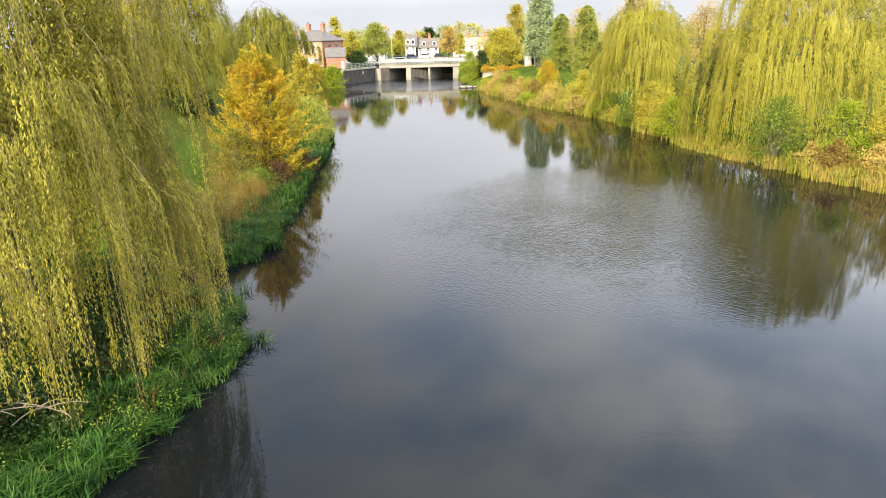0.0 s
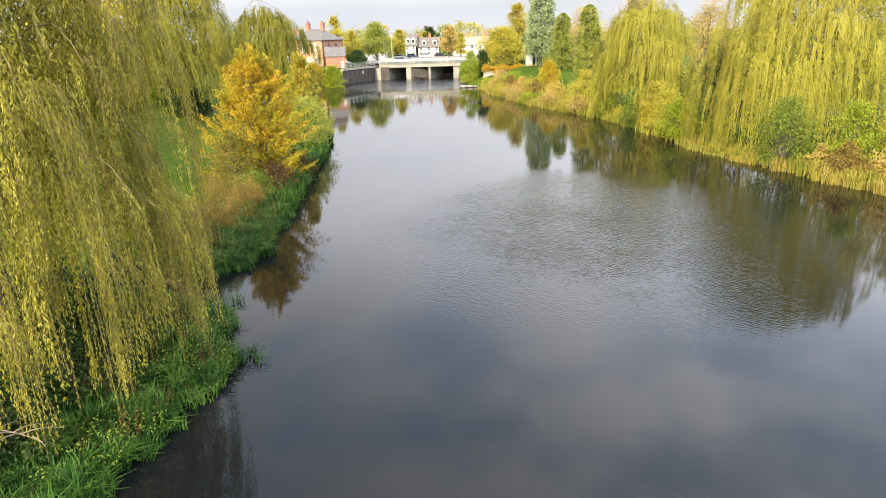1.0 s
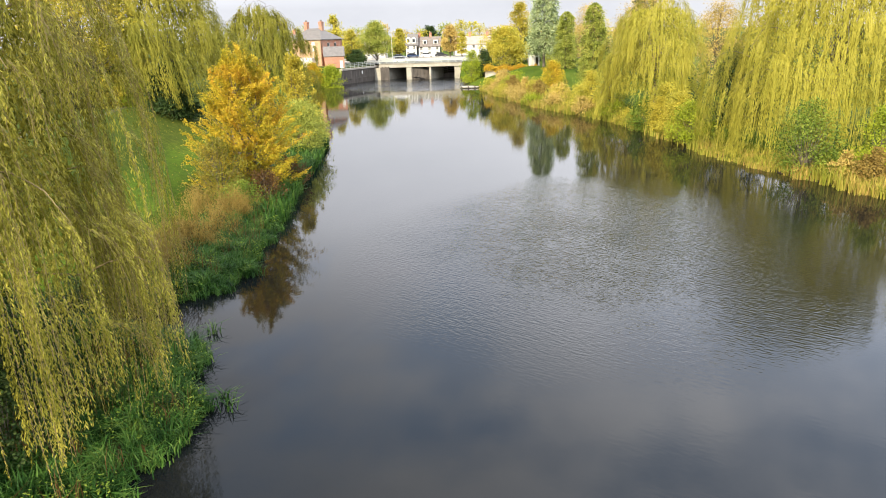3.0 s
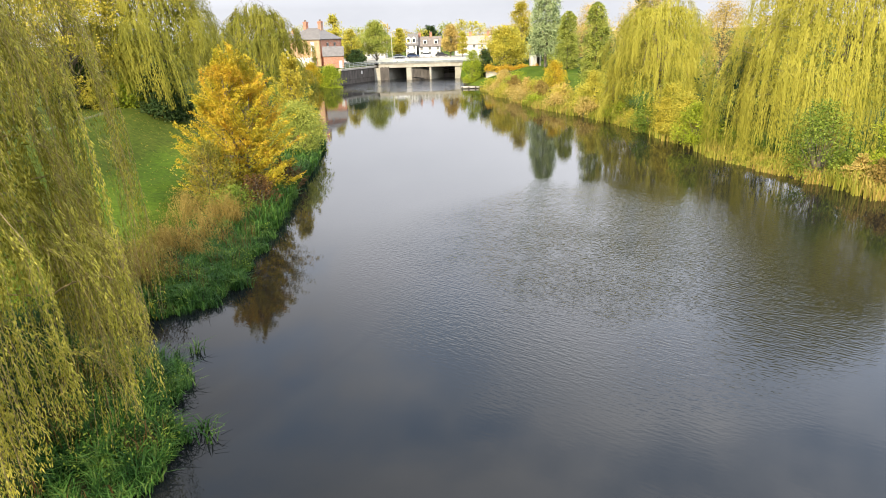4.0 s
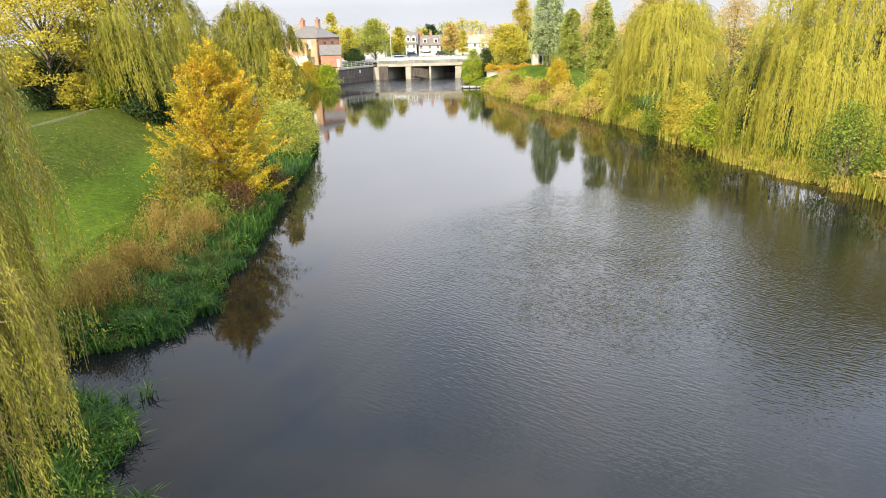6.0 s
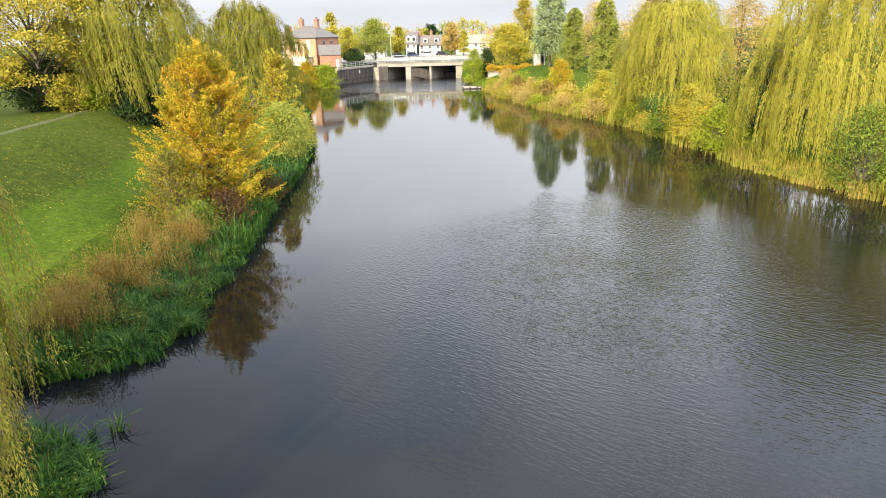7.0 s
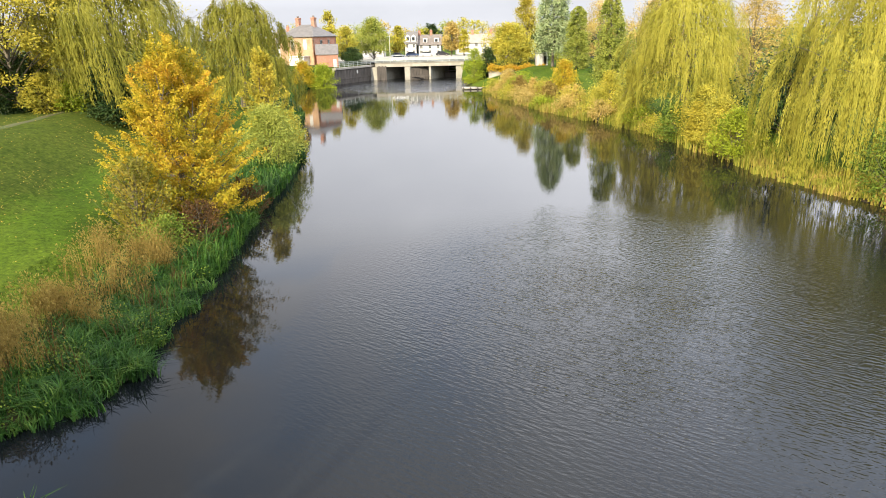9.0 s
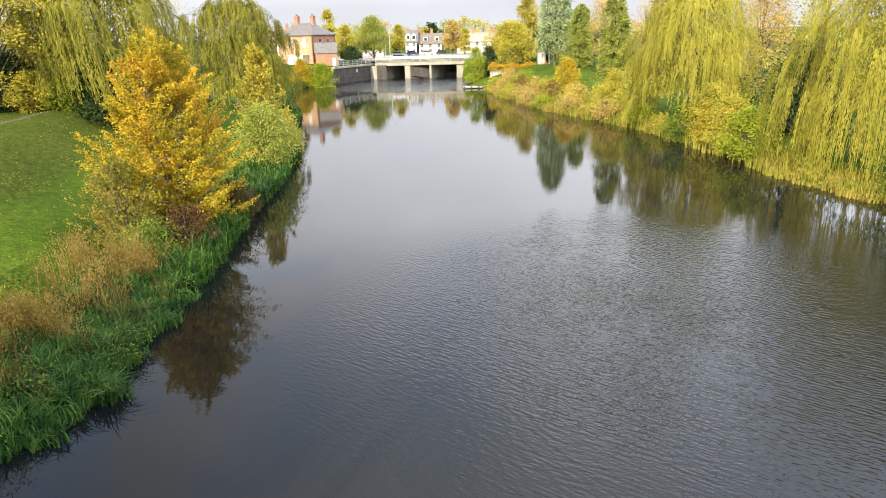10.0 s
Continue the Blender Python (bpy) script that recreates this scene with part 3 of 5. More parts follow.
    t = np.linspace(0, 1, K)[None, :, None]
    sway = (sways[:, None] + rng.normal(0, 0.03, (S, 1, 3))) * [1, 1, 0]
    curl = rng.normal(0, curly, (S, 1, 3)) * [1, 1, 0]
    line = ps[:, None] + outs[:, None] * (1 - np.exp(-4 * t)) / 0.98 + sway * t ** 1.5 * (L[:, None, None] / 3) + curl * np.sin(t * 6 + rng.uniform(0, 6, (S, 1, 1)))
    line = line + np.array([0, 0, 1.0]) * (0.10 * np.sin(np.pi * np.clip(t * 4, 0, 1)) - L[:, None, None] * t ** 1.15)
    # leaves along each shoot
    cnt = np.maximum((L * per_m).astype(int), 3)
    sid = np.repeat(np.arange(S), cnt)
    tt = rng.uniform(0.0, 1.0, len(sid))
    fi = tt * (K - 1)
    i0 = np.minimum(fi.astype(int), K - 2)
    fr = (fi - i0)[:, None]
    p = line[sid, i0] * (1 - fr) + line[sid, i0 + 1] * fr
    d = unit(line[sid, i0 + 1] - line[sid, i0])
    side = unit(rng.normal(0, 1, (len(sid), 3)))
    d = unit(d + side * splay)
    face = faces[sid] + np.array([0, 0, 1.0]) * (1 - tt[:, None])
    nrm = unit(face) + rng.normal(0, 0.34, (len(sid), 3))
    v, f = leaf_quads(p, d, nrm, leaf * rng.uniform(0.6, 1.25, len(sid)), width * rng.uniform(0.7, 1.2, len(sid)))
    # older, shaded leaves on the inner boughs
    m = inner_leaves
    iv = rng.uniform(0.0, 0.93, m)
    it, ir = rng.uniform(0, 2 * np.pi, m), np.interp(iv, vv, prof) * np.sqrt(rng.uniform(0.12, 0.55, m))
    ip = np.stack([rx * ir * np.cos(it), ry * ir * np.sin(it), np.interp(iv, vv, zz) * 0.94], -1)
    v2, f2 = leaf_quads(ip, rng.normal(0, 0.5, ip.shape) + [0, 0, -1], rng.normal(0, 1, ip.shape) * [1, 1, 0.3], inner_size * rng.uniform(0.6, 1.4, m), inner_size * 0.17 * rng.uniform(0.6, 1.3, m))
    add("crown", raw_mesh("crown", np.concatenate([v, v2]), np.concatenate([f, f2 + len(v)]), mat), tree, "hanging curtains of narrow yellow-green leaves")
    v, f = tubes(trunk, 10)
    add("trunk", raw_mesh("trunk", v, f, M_BARK, True), tree)
    for limb in limbs:
        v, f = tubes([limb], 5)
        add("limb", raw_mesh("limb", v, f, M_TWIG if twigs else M_BARK, True), tree)
    if twigs:
        keep = rng.random(S) < 0.25
        ln = line[keep]
        ang = np.array([0, 2.1, 4.2])
        ring = np.stack([np.cos(ang), np.sin(ang), ang * 0], -1) * 0.005
        v = (ln[:, :, None] + ring[None, None]).reshape(-1, 3)
        base = (np.arange(len(ln))[:, None, None] * K + np.arange(K - 1)[None, :, None]) * 3
        a, b = np.arange(3)[None, None], np.array([1, 2, 0])[None, None]
        f = np.stack([base + a, base + b, base + b + 3, base + a + 3], -1).reshape(-1, 4)
        tagged(add("shoot", raw_mesh("shoot", v, f, M_TWIG), tree, "thin pale hanging shoots"), kind="stuff")
    return tree


def broadleaf(name, x, y, height, rx, seed, clumps, leaves, leaf, mat, label, category="tree", low=0.25, ry=None, spread=0.16, peak=1.0, trunk_r=None, z=None, group="", upright=False, flat=0.6):
    """A tree or bush: trunk, limbs that fork, and leaves in many uneven clumps with gaps between."""
    rng = np.random.default_rng(seed)
    ry = ry or rx
    z = float(land(x, y)) if z is None else z
    tree = thing(name, x, y, z, label, category, group)
    lo = low * height
    u = rng.uniform(0, 1, clumps)
    prof = np.sin(np.pi * np.clip(0.12 + 0.88 * u, 0, 1) ** (0.75 * peak)) ** 0.8
    th = rng.uniform(0, 2 * np.pi, clumps)
    rho = np.sqrt(rng.uniform(0.12, 1, clumps)) * rng.uniform(0.8, 1.08, clumps)
    lob = 1 + 0.14 * np.sin(th * 2 + seed) + 0.10 * np.sin(th * 5 + 3 * seed + u * 6)
    c = np.stack([rx * prof * rho * np.cos(th) * lob, ry * prof * rho * np.sin(th) * lob, lo + (height - lo) * u * 0.97], -1)
    tr = trunk_r or 0.018 * height + 0.02
    lines = []
    top = np.array([rng.normal(0, 0.03) * height, rng.normal(0, 0.03) * height, height * 0.86])
    spine = bezier((0, 0, -0.3), (rng.normal(0, 0.04) * height, 0, height * 0.45), top, 10)
    if category == "tree":
        lines.append((spine, tr, tr * 0.15))
    for a in range(min(clumps, 44)):
        f = np.clip((c[a, 2] / height - 0.22) * 0.9, 0.04, 0.95) if category == "tree" else 0.02
        s = np.array([np.interp(f, np.linspace(0, 1, 10), spine[:, k]) for k in range(3)])
        mid = (s + c[a]) / 2 + [0, 0, -0.05 * height if upright else 0.04 * height]
        lines.append((bezier(s, mid, c[a], 5), tr * 0.3, tr * 0.04))
    v, f = tubes(lines, 5)
    add("trunk" if category == "tree" else "stem", raw_mesh("trunk", v, f, M_BARK, True), tree)
    n = (leaves * rng.uniform(0.5, 1.5, clumps)).astype(int)
    cid = np.repeat(np.arange(clumps), n)
    size = spread * rx * rng.uniform(0.6, 1.4, clumps)
    off = np.clip(rng.normal(0, 1, (len(cid), 3)), -1.4, 1.4) * size[cid][:, None] * [1, 1, flat]
    if upright:
        off = off * [0.6, 0.6, 2.2]
    p = c[cid] + off
    gz = land(x + p[:, 0], y + p[:, 1]) - z
    p[:, 2] = np.maximum(p[:, 2], np.maximum(gz, -z) + 0.05)
    d = unit(off + rng.normal(0, 0.6, off.shape) * size[cid][:, None] + [0, 0, -0.15])
    nrm = unit(rng.normal(0, 0.6, off.shape) + [0, 0, 0.55] + 0.5 * unit(p - [0, 0, lo + 0.4 * (height - lo)]) + 0.35 * unit(off))
    v, f = leaf_quads(p, d, nrm, leaf * rng.uniform(0.6, 1.3, len(cid)), leaf * 0.3 * rng.uniform(0.7, 1.3, len(cid)))
    add("crown", raw_mesh("crown", v, f, mat), tree)
    return tree


def spray_tree(name, x, y, height, rx, seed, limbs, twigs, leaves, leaf, mat, label, category="tree", widest=0.35, rise=0.75, stems=3, ry=None, tier=0.22, lead=0.18, crown=(0.78, 1.0, 0.74, 0.2)):
    """A tree or shrub of rising limbs, each a flat spray of leafy twigs, with gaps between and spiky ends."""
    rng = np.random.default_rng(seed)
    ry = ry or rx
    z = float(land(x, y))
    tree = thing(name, x, y, z, label, category)
    lines, spines = [], []
    for k in range(stems):
        a = 6.283 * k / stems + seed
        top = np.array([math.cos(a) * rx * lead, math.sin(a) * ry * lead, height * (0.97 - 0.12 * k * min(1, 3 / stems))])
        sp = bezier((0.15 * math.cos(a), 0.15 * math.sin(a), -0.3), (math.cos(a) * rx * lead * 0.65, math.sin(a) * ry * lead * 0.65, height * 0.4), top, 12)
        spines.append(sp)
        lines.append((sp, 0.011 * height + 0.03, 0.012))
    P, D, N = [], [], []
    for k in range(limbs):
        sp = spines[rng.integers(0, stems)]
        u = (k + rng.random()) / limbs
        # where the limb ends: a cone above, rounded in below
        r = np.interp(u, [0, widest, 0.7, 1.0], crown) * rng.uniform(0.5, 1.15)
        th = k * 2.39996 + rng.normal(0, 0.3)
        tipz = height * (0.05 + 0.93 * u) + rng.normal(0, 0.02) * height
        tip = np.array([math.cos(th) * rx * r, math.sin(th) * ry * r, tipz])
        s0 = np.clip(tipz / height - rise * r * rx / height, 0.03, 0.92)
        s = np.array([np.interp(s0, np.linspace(0, 1, 12), sp[:, c]) for c in range(3)])
        line = bezier(s, (s + tip) / 2 + [0, 0, -0.10 * np.linalg.norm(tip - s)], tip, 8)
        lines.append((line, 0.02 + 0.004 * height * r, 0.006))
        way = unit(tip - s)
        flat = unit(np.cross(way, [0, 0, 1.0]) + 1e-6)
        lim = np.linalg.norm(tip - s)
        for j in range(twigs):
            f = 0.28 + 0.72 * (j + rng.random()) / twigs
            q = np.array([np.interp(f, np.linspace(0, 1, 8), line[:, c]) for c in range(3)])
            sd = 1 if j % 2 else -1
            tl = lim * rng.uniform(0.16, 0.36) * (1.25 - 0.75 * f) + 0.12
            td = unit(way * rng.uniform(0.5, 1.0) + flat * sd * rng.uniform(0.4, 1.0) + [0, 0, rng.normal(0.3 * tier, tier)])
            m = max(4, int(leaves * rng.uniform(0.6, 1.4)))
            g = rng.uniform(0.15, 1.08, m)[:, None]
            P.append(q + td * tl * g + rng.normal(0, 0.07 * tl + 0.03, (m, 3)) * [1, 1, 0.6])
            D.append(td + rng.normal(0, 0.65, (m, 3)) + [0, 0, -0.2])
            N.append(rng.normal(0, 0.75, (m, 3)) + [0, -0.2, 0.8])
    P, D, N = np.concatenate(P), np.concatenate(D), np.concatenate(N)
    gz = land(x + P[:, 0], y + P[:, 1]) - z
    P[:, 2] = np.maximum(P[:, 2], np.maximum(gz, -z) + 0.05)
    v, f = leaf_quads(P, D, N, leaf * rng.uniform(0.6, 1.3, len(P)), leaf * 0.32 * rng.uniform(0.7, 1.3, len(P)))
    add("crown", raw_mesh("crown", v, f, mat), tree)
    v, f = tubes(lines, 5)
    add("trunk" if category == "tree" else "stem", raw_mesh("trunk", v, f, M_BARK, True), tree)
    return tree


def conifer(name, x, y, height, rx, seed, tiers, sprays, leaves, leaf, mat, label, low=0.06, power=0.8, droop=0.25):
    """A cone of whorled, drooping boughs."""
    rng = np.random.default_rng(seed)
    z = float(land(x, y))
    tree = thing(name, x, y, z, label, "conifer")
    u = np.repeat(np.linspace(0, 1, tiers), sprays) + rng.normal(0, 0.4 / tiers, tiers * sprays)
    u = np.clip(u, 0, 1)
    th = rng.uniform(0, 2 * np.pi, len(u))
    r = rx * (1 - u) ** power * rng.uniform(0.75, 1.1, len(u)) + 0.15
    zz = height * (low + (1 - low) * u)
    lines = [(np.array([[0, 0, -0.3], [0, 0, height * 0.5], [0, 0, height * 0.97]]), 0.018 * height, 0.02)]
    P, D, O = [], [], []
    for a in range(len(u)):
        o = np.array([math.cos(th[a]), math.sin(th[a]), 0])
        tip = o * r[a] + [0, 0, zz[a] - droop * r[a]]
        line = bezier((0, 0, zz[a]), o * r[a] * 0.5 + [0, 0, zz[a] + 0.1 * r[a]], tip, 5)
        if a % 4 == 0:
            lines.append((line, 0.05, 0.01))
        f = rng.uniform(0.35, 1.05, leaves)
        p = np.stack([np.interp(f, np.linspace(0, 1, 5), line[:, k]) for k in range(3)], -1) + rng.normal(0, 0.09, (leaves, 3)) * r[a] + [0, 0, -0.1]
        P.append(p)
        D.append(o + rng.normal(0, 0.5, (leaves, 3)) + [0, 0, -0.25])
        O.append(np.repeat(o[None], leaves, 0))
    P, D, O = np.concatenate(P), np.concatenate(D), np.concatenate(O)
    v, f = leaf_quads(P, D, unit(rng.normal(0, 0.55, P.shape) + O * 0.7 + [0, 0, 0.6]), leaf * rng.uniform(0.6, 1.3, len(P)), leaf * 0.28 * rng.uniform(0.7, 1.3, len(P)))
    add("crown", raw_mesh("crown", v, f, mat), tree)
    v, f = tubes(lines, 6)
    add("trunk", raw_mesh("trunk", v, f, M_BARK, True), tree)
    return tree


# willows; each is thicker on the side open to the light
willow("willow_tree", -16.1, 22.7, 20.0, 7.8, 7.6, 3, 150, 88, 10, 0.145, 0.0155, M_WILLOW_NEAR, "large weeping willow trailing over the reedy river bank", (0.2, 1.6), 4.0, True, tent=1.7, splay=0.5, skirt=0.2, drop=1.25, curly=0.06, inner_leaves=75000, inner_size=0.21, open_side=(0.85, -0.5), bunch=11, spray=0.095)
willow("willow_tree", 36.6, 65.2, 18.8, 10.4, 9.6, 5, 95, 165, 4.4, 0.34, 0.0165, M_WILLOW, "broad pale weeping willow whose shoots touch the river", (0.02, 0.4), 5.0, tent=2.6, splay=0.10, skirt=0.2, drop=1.5, inner_leaves=40000, inner_size=0.28, open_side=(-0.8, -0.6), bunch=13, spray=0.09)
willow("willow_tree", 27.9, 89.5, 15.5, 6.9, 7.0, 7, 60, 130, 4.0, 0.36, 0.022, M_WILLOW, "pale green weeping willow behind riverside shrubs", (0.2, 2.0), 4.6, tent=2.3, splay=0.10, inner_leaves=14000, inner_size=0.35, open_side=(-0.8, -0.6), bunch=12, spray=0.1)
willow("willow_tree", -28.8, 113.0, 16.2, 8.8, 8.0, 9, 76, 115, 3.4, 0.42, 0.044, M_WILLOW_FAR, "rounded weeping willow on the grassy bank", (0.3, 2.0), 4.2, tent=2.2, splay=0.18, open_side=(0.4, -0.9), shoulder=3.0, spray=0.12)
willow("willow_tree", -30.6, 80.0, 17.0, 7.0, 6.8, 11, 76, 115, 3.8, 0.38, 0.034, M_WILLOW_FAR, "weeping willow behind the flood bank", (1.0, 3.0), 4.0, tent=2.0, splay=0.2, open_side=(0.4, -0.9), wind=(0.5, 0), spray=0.12)

# trees of the left bank
spray_tree("autumn_tree", -14.9, 54.5, 10.7, 4.5, 21, 160, 17, 31, 0.135, M_AUTUMN, "orange and yellow autumn tree at the waterside", widest=0.30, rise=0.5, stems=5, tier=0.12, lead=0.34, crown=(0.85, 1.0, 0.70, 0.2))
spray_tree("yellow_tree", -15.8, 77.0, 9.8, 2.3, 22, 90, 11, 15, 0.21, M_YELLOW, "slim yellowing tree at the waterside", widest=0.4, rise=1.1)
broadleaf("yellow_tree", -38.8, 77.5, 14.5, 8.0, 23, 190, 125, 0.29, M_YELLOW, "tall tree with yellow autumn leaves and a dark trunk", "tree", 0.2, spread=0.13, flat=0.35)
broadleaf("ivy_tree", -39.5, 79.0, 5.0, 3.4, 24, 110, 150, 0.26, M_DARK, "dark ivy-covered tree behind the bank", "tree", 0.02, spread=0.2)
broadleaf("bush", -36.2, 77.0, 3.4, 2.2, 36, 60, 80, 0.24, M_OLIVE, "yellow-green bush under the trees", "bush", 0.02, spread=0.22)
broadleaf("bush", -33.0, 77.5, 3.0, 2.0, 37, 60, 80, 0.24, M_LIME, "yellow-green bush under the trees", "bush", 0.02, spread=0.22)
broadleaf("bush", -14.0, 48.6, 2.0, 1.7, 38, 60, 90, 0.12, M_GREEN, "dark green shrub under the autumn tree", "bush", 0.02, spread=0.22)
broadleaf("ivy_tree", -29.0, 76.0, 5.6, 2.4, 25, 80, 150, 0.26, M_DARK, "dark ivy-covered tree trunk below yellow leaves", "tree", 0.02, spread=0.2)

broadleaf("orange_bush", -31.5, 168.0, 5.8, 2.3, 26, 90, 110, 0.26, M_AUTUMN, "orange autumn bush at the water's edge", "bush", 0.05, spread=0.24)
broadleaf("green_bush", -27.0, 168.5, 6.6, 2.6, 27, 90, 110, 0.27, M_LIME, "bright green bush beside the river wall", "bush", 0.05, spread=0.24)
broadleaf("bush", -14.6, 73.0, 5.0, 2.7, 28, 110, 120, 0.18, M_SAGE, "grey-green bush leaning over the water", "bush", 0.02, spread=0.24)
broadleaf("bush", -15.6, 84.0, 3.6, 1.8, 29, 50, 120, 0.22, M_OLIVE, "olive bush leaning over the water", "bush", 0.02, spread=0.24)
spray_tree("russet_bush", -12.6, 50.2, 2.5, 1.9, 30, 70, 8, 11, 0.12, M_RUSSET, "russet brown shrub under the autumn tree", "bush", rise=1.0)
spray_tree("russet_bush", -12.4, 57.5, 2.4, 1.6, 31, 60, 8, 11, 0.12, M_RUSSET, "russet brown shrub under the autumn tree", "bush", rise=1.0)
spray_tree("shrub", -15.8, 50.0, 4.6, 2.2, 32, 75, 9, 12, 0.14, M_TINGED, "shrub with sparse yellow-green leaves", "bush", rise=1.2, widest=0.5)
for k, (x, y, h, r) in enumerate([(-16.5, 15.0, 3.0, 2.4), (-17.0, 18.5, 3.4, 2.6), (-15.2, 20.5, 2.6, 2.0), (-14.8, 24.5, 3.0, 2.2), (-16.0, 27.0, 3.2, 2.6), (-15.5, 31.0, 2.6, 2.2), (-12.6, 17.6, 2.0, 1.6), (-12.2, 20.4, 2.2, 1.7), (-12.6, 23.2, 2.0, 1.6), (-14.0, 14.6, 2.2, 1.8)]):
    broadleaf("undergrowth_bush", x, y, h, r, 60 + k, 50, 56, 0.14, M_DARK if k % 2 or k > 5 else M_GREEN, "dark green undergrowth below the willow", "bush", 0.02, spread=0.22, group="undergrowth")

# right bank: shrubs between and before the willows
for k, (x, y, h, r, m, lab) in enumerate([
    (29.9, 56.1, 5.8, 2.5, M_GREEN, "dense green bush at the water's edge"),
    (34.2, 53.6, 4.8, 2.2, M_LIME, "light green bush on the bank"),
    (38.4, 52.5, 5.8, 2.4, M_YELLOW, "yellow autumn bush on the bank"),
    (40.6, 48.5, 5.2, 2.2, M_YELLOW, "yellow autumn bush on the bank"),
    (26.3, 71.5, 4.4, 2.1, M_LIME, "light green bush overhanging the river"),
    (26.6, 76.0, 4.8, 2.3, M_OLIVE, "olive shrub with autumn tints on the bank"),
    (26.4, 80.5, 5.2, 2.2, M_OLIVE, "tall shrub with patches of yellow leaves"),
    (25.0, 83.5, 3.8, 1.8, M_GREEN, "dark green shrub by the water"),
    (25.6, 79.0, 4.2, 0.9, M_YELLOW, "narrow shrub of bright yellow leaves"),
    (24.6, 98.0, 6.2, 2.4, M_OLIVE, "tall shrub with sparse yellowing leaves"),
    (23.2, 103.5, 5.0, 2.2, M_OLIVE, "shrub with sparse yellowing leaves"),
    (20.8, 124.5, 4.6, 2.2, M_AUTUMN, "rounded orange autumn shrub on the lawn"),
    (7.6, 161.0, 7.0, 2.7, M_LIME, "bright green bush by the landing stage"),
    (10.8, 163.5, 6.2, 2.2, M_DARK, "dark green bush by the garden wall"),
]):
    broadleaf("shrub", x, y, h, r, 80 + k, 84, 66, 0.13 + 0.0009 * y, m, lab, "bush", 0.03, spread=0.2)
for k, (t, off) in enumerate([(88, 1.6), (93, 2.2), (99, 1.4), (103, 3.2), (108, 1.6), (112, 4.5), (116, 2.0), (121, 1.5), (124, 5.0), (128, 2.5), (132, 1.3), (136, 4.4), (140, 2.0), (145, 1.6), (148, 5.2), (110, 7.0), (142, 6.8)]):
    m = (M_OLIVE, M_LIME, M_BROWN, M_OLIVE, M_BROWN)[k % 5]
    broadleaf("bramble", float(bank_line(RIGHT_BANK, t)) + off - 0.6, t, 1.5 + 0.5 * (k % 3), 1.9 + 0.4 * (k % 2), 230 + k, 40, 46, 0.21, m, "low tangled bramble on the river bank", "bush", 0.02, spread=0.24, group="brambles")
for k, (x, y, h, r) in enumerate([(32.4, 51.2, 2.0, 1.5), (34.4, 48.8, 1.9, 1.6), (36.4, 46.4, 1.9, 1.6), (31.4, 53.0, 1.6, 1.2), (37.6, 43.6, 1.9, 1.6), (20.0, 112.0, 1.9, 1.8), (17.5, 119.0, 1.9, 1.8), (16.0, 126.0, 2.0, 1.8), (14.5, 133.0, 2.0, 1.8), (13.5, 141.0, 2.2, 2.0)]):
    broadleaf("dry_weeds", x, y, h, r, 110 + k, 50, 62, 0.16 + 0.0009 * y, M_BROWN if k % 2 else M_BUFF, "drift of dry pinkish brown weeds", "weeds", 0.02, spread=0.2, group="dry weeds on the bank", upright=True)

# right bank: garden trees
conifer("blue_conifer", 23.6, 153.5, 18.0, 4.0, 131, 30, 18, 40, 0.36, M_BLUE, "tall blue-green conifer in a garden", 0.2, 0.34)
conifer("dark_conifer", 27.0, 146.0, 11.4, 2.5, 132, 22, 16, 40, 0.30, M_SAGE, "dark green cypress in a garden", 0.03, 0.28)
conifer("dark_conifer", 26.2, 117.0, 13.6, 2.5, 133, 24, 16, 40, 0.30, M_SAGE, "dark green conifer behind the willow", 0.03, 0.3)
broadleaf("yellow_tree", 21.8, 185.0, 15.0, 3.6, 134, 110, 100, 0.36, M_YELLOW, "tall bright yellow autumn tree", "tree", 0.12, spread=0.2)
broadleaf("olive_tree", 16.4, 173.0, 9.4, 6.2, 135, 130, 110, 0.42, M_OLIVE, "wide olive-gold tree behind the garden wall", "tree", 0.15, spread=0.16)
broadleaf("brown_tree", 36.0, 166.0, 13.0, 6.5, 136, 110, 70, 0.28, M_BROWN, "brown autumn tree behind the garden", "tree", 0.1, spread=0.16)
broadleaf("brown_tree", 38.0, 128.0, 14.5, 7.0, 137, 110, 70, 0.28, M_BROWN, "brown autumn tree behind the willows", "tree", 0.1, spread=0.16)
broadleaf("green_tree", 47.0, 100.0, 14.0, 7.0, 138, 60, 45, 0.40, M_OLIVE, "olive green tree behind the willows", "tree", 0.05, spread=0.16)
broadleaf("green_tree", 50.0, 68.0, 14.0, 7.0, 139, 60, 45, 0.40, M_OLIVE, "olive green tree beside the broad willow", "tree", 0.05, spread=0.16)
broadleaf("green_tree", 43.5, 44.0, 9.0, 4.6, 144, 80, 70, 0.32, M_OLIVE, "olive green tree on the bank", "tree", 0.02, spread=0.18)
broadleaf("green_tree", 47.5, 36.0, 10.0, 5.0, 145, 80, 70, 0.34, M_OLIVE, "olive green tree on the bank", "tree", 0.02, spread=0.18)
broadleaf("green_tree", 47.0, 52.0, 9.0, 5.0, 140, 60, 45, 0.36, M_LIME, "light green tree on the bank", "tree", 0.05, spread=0.18)
conifer("dark_conifer", 44.0, 148.0, 19.0, 4.0, 141, 20, 12, 30, 0.5, M_DARK, "very dark tall conifer behind the gardens", 0.2, 0.5)
broadleaf("brown_tree", 41.5, 103.0, 13.0, 5.5, 143, 120, 110, 0.22, M_BROWN, "brown autumn tree behind the willows", "tree", 0.1, spread=0.16)
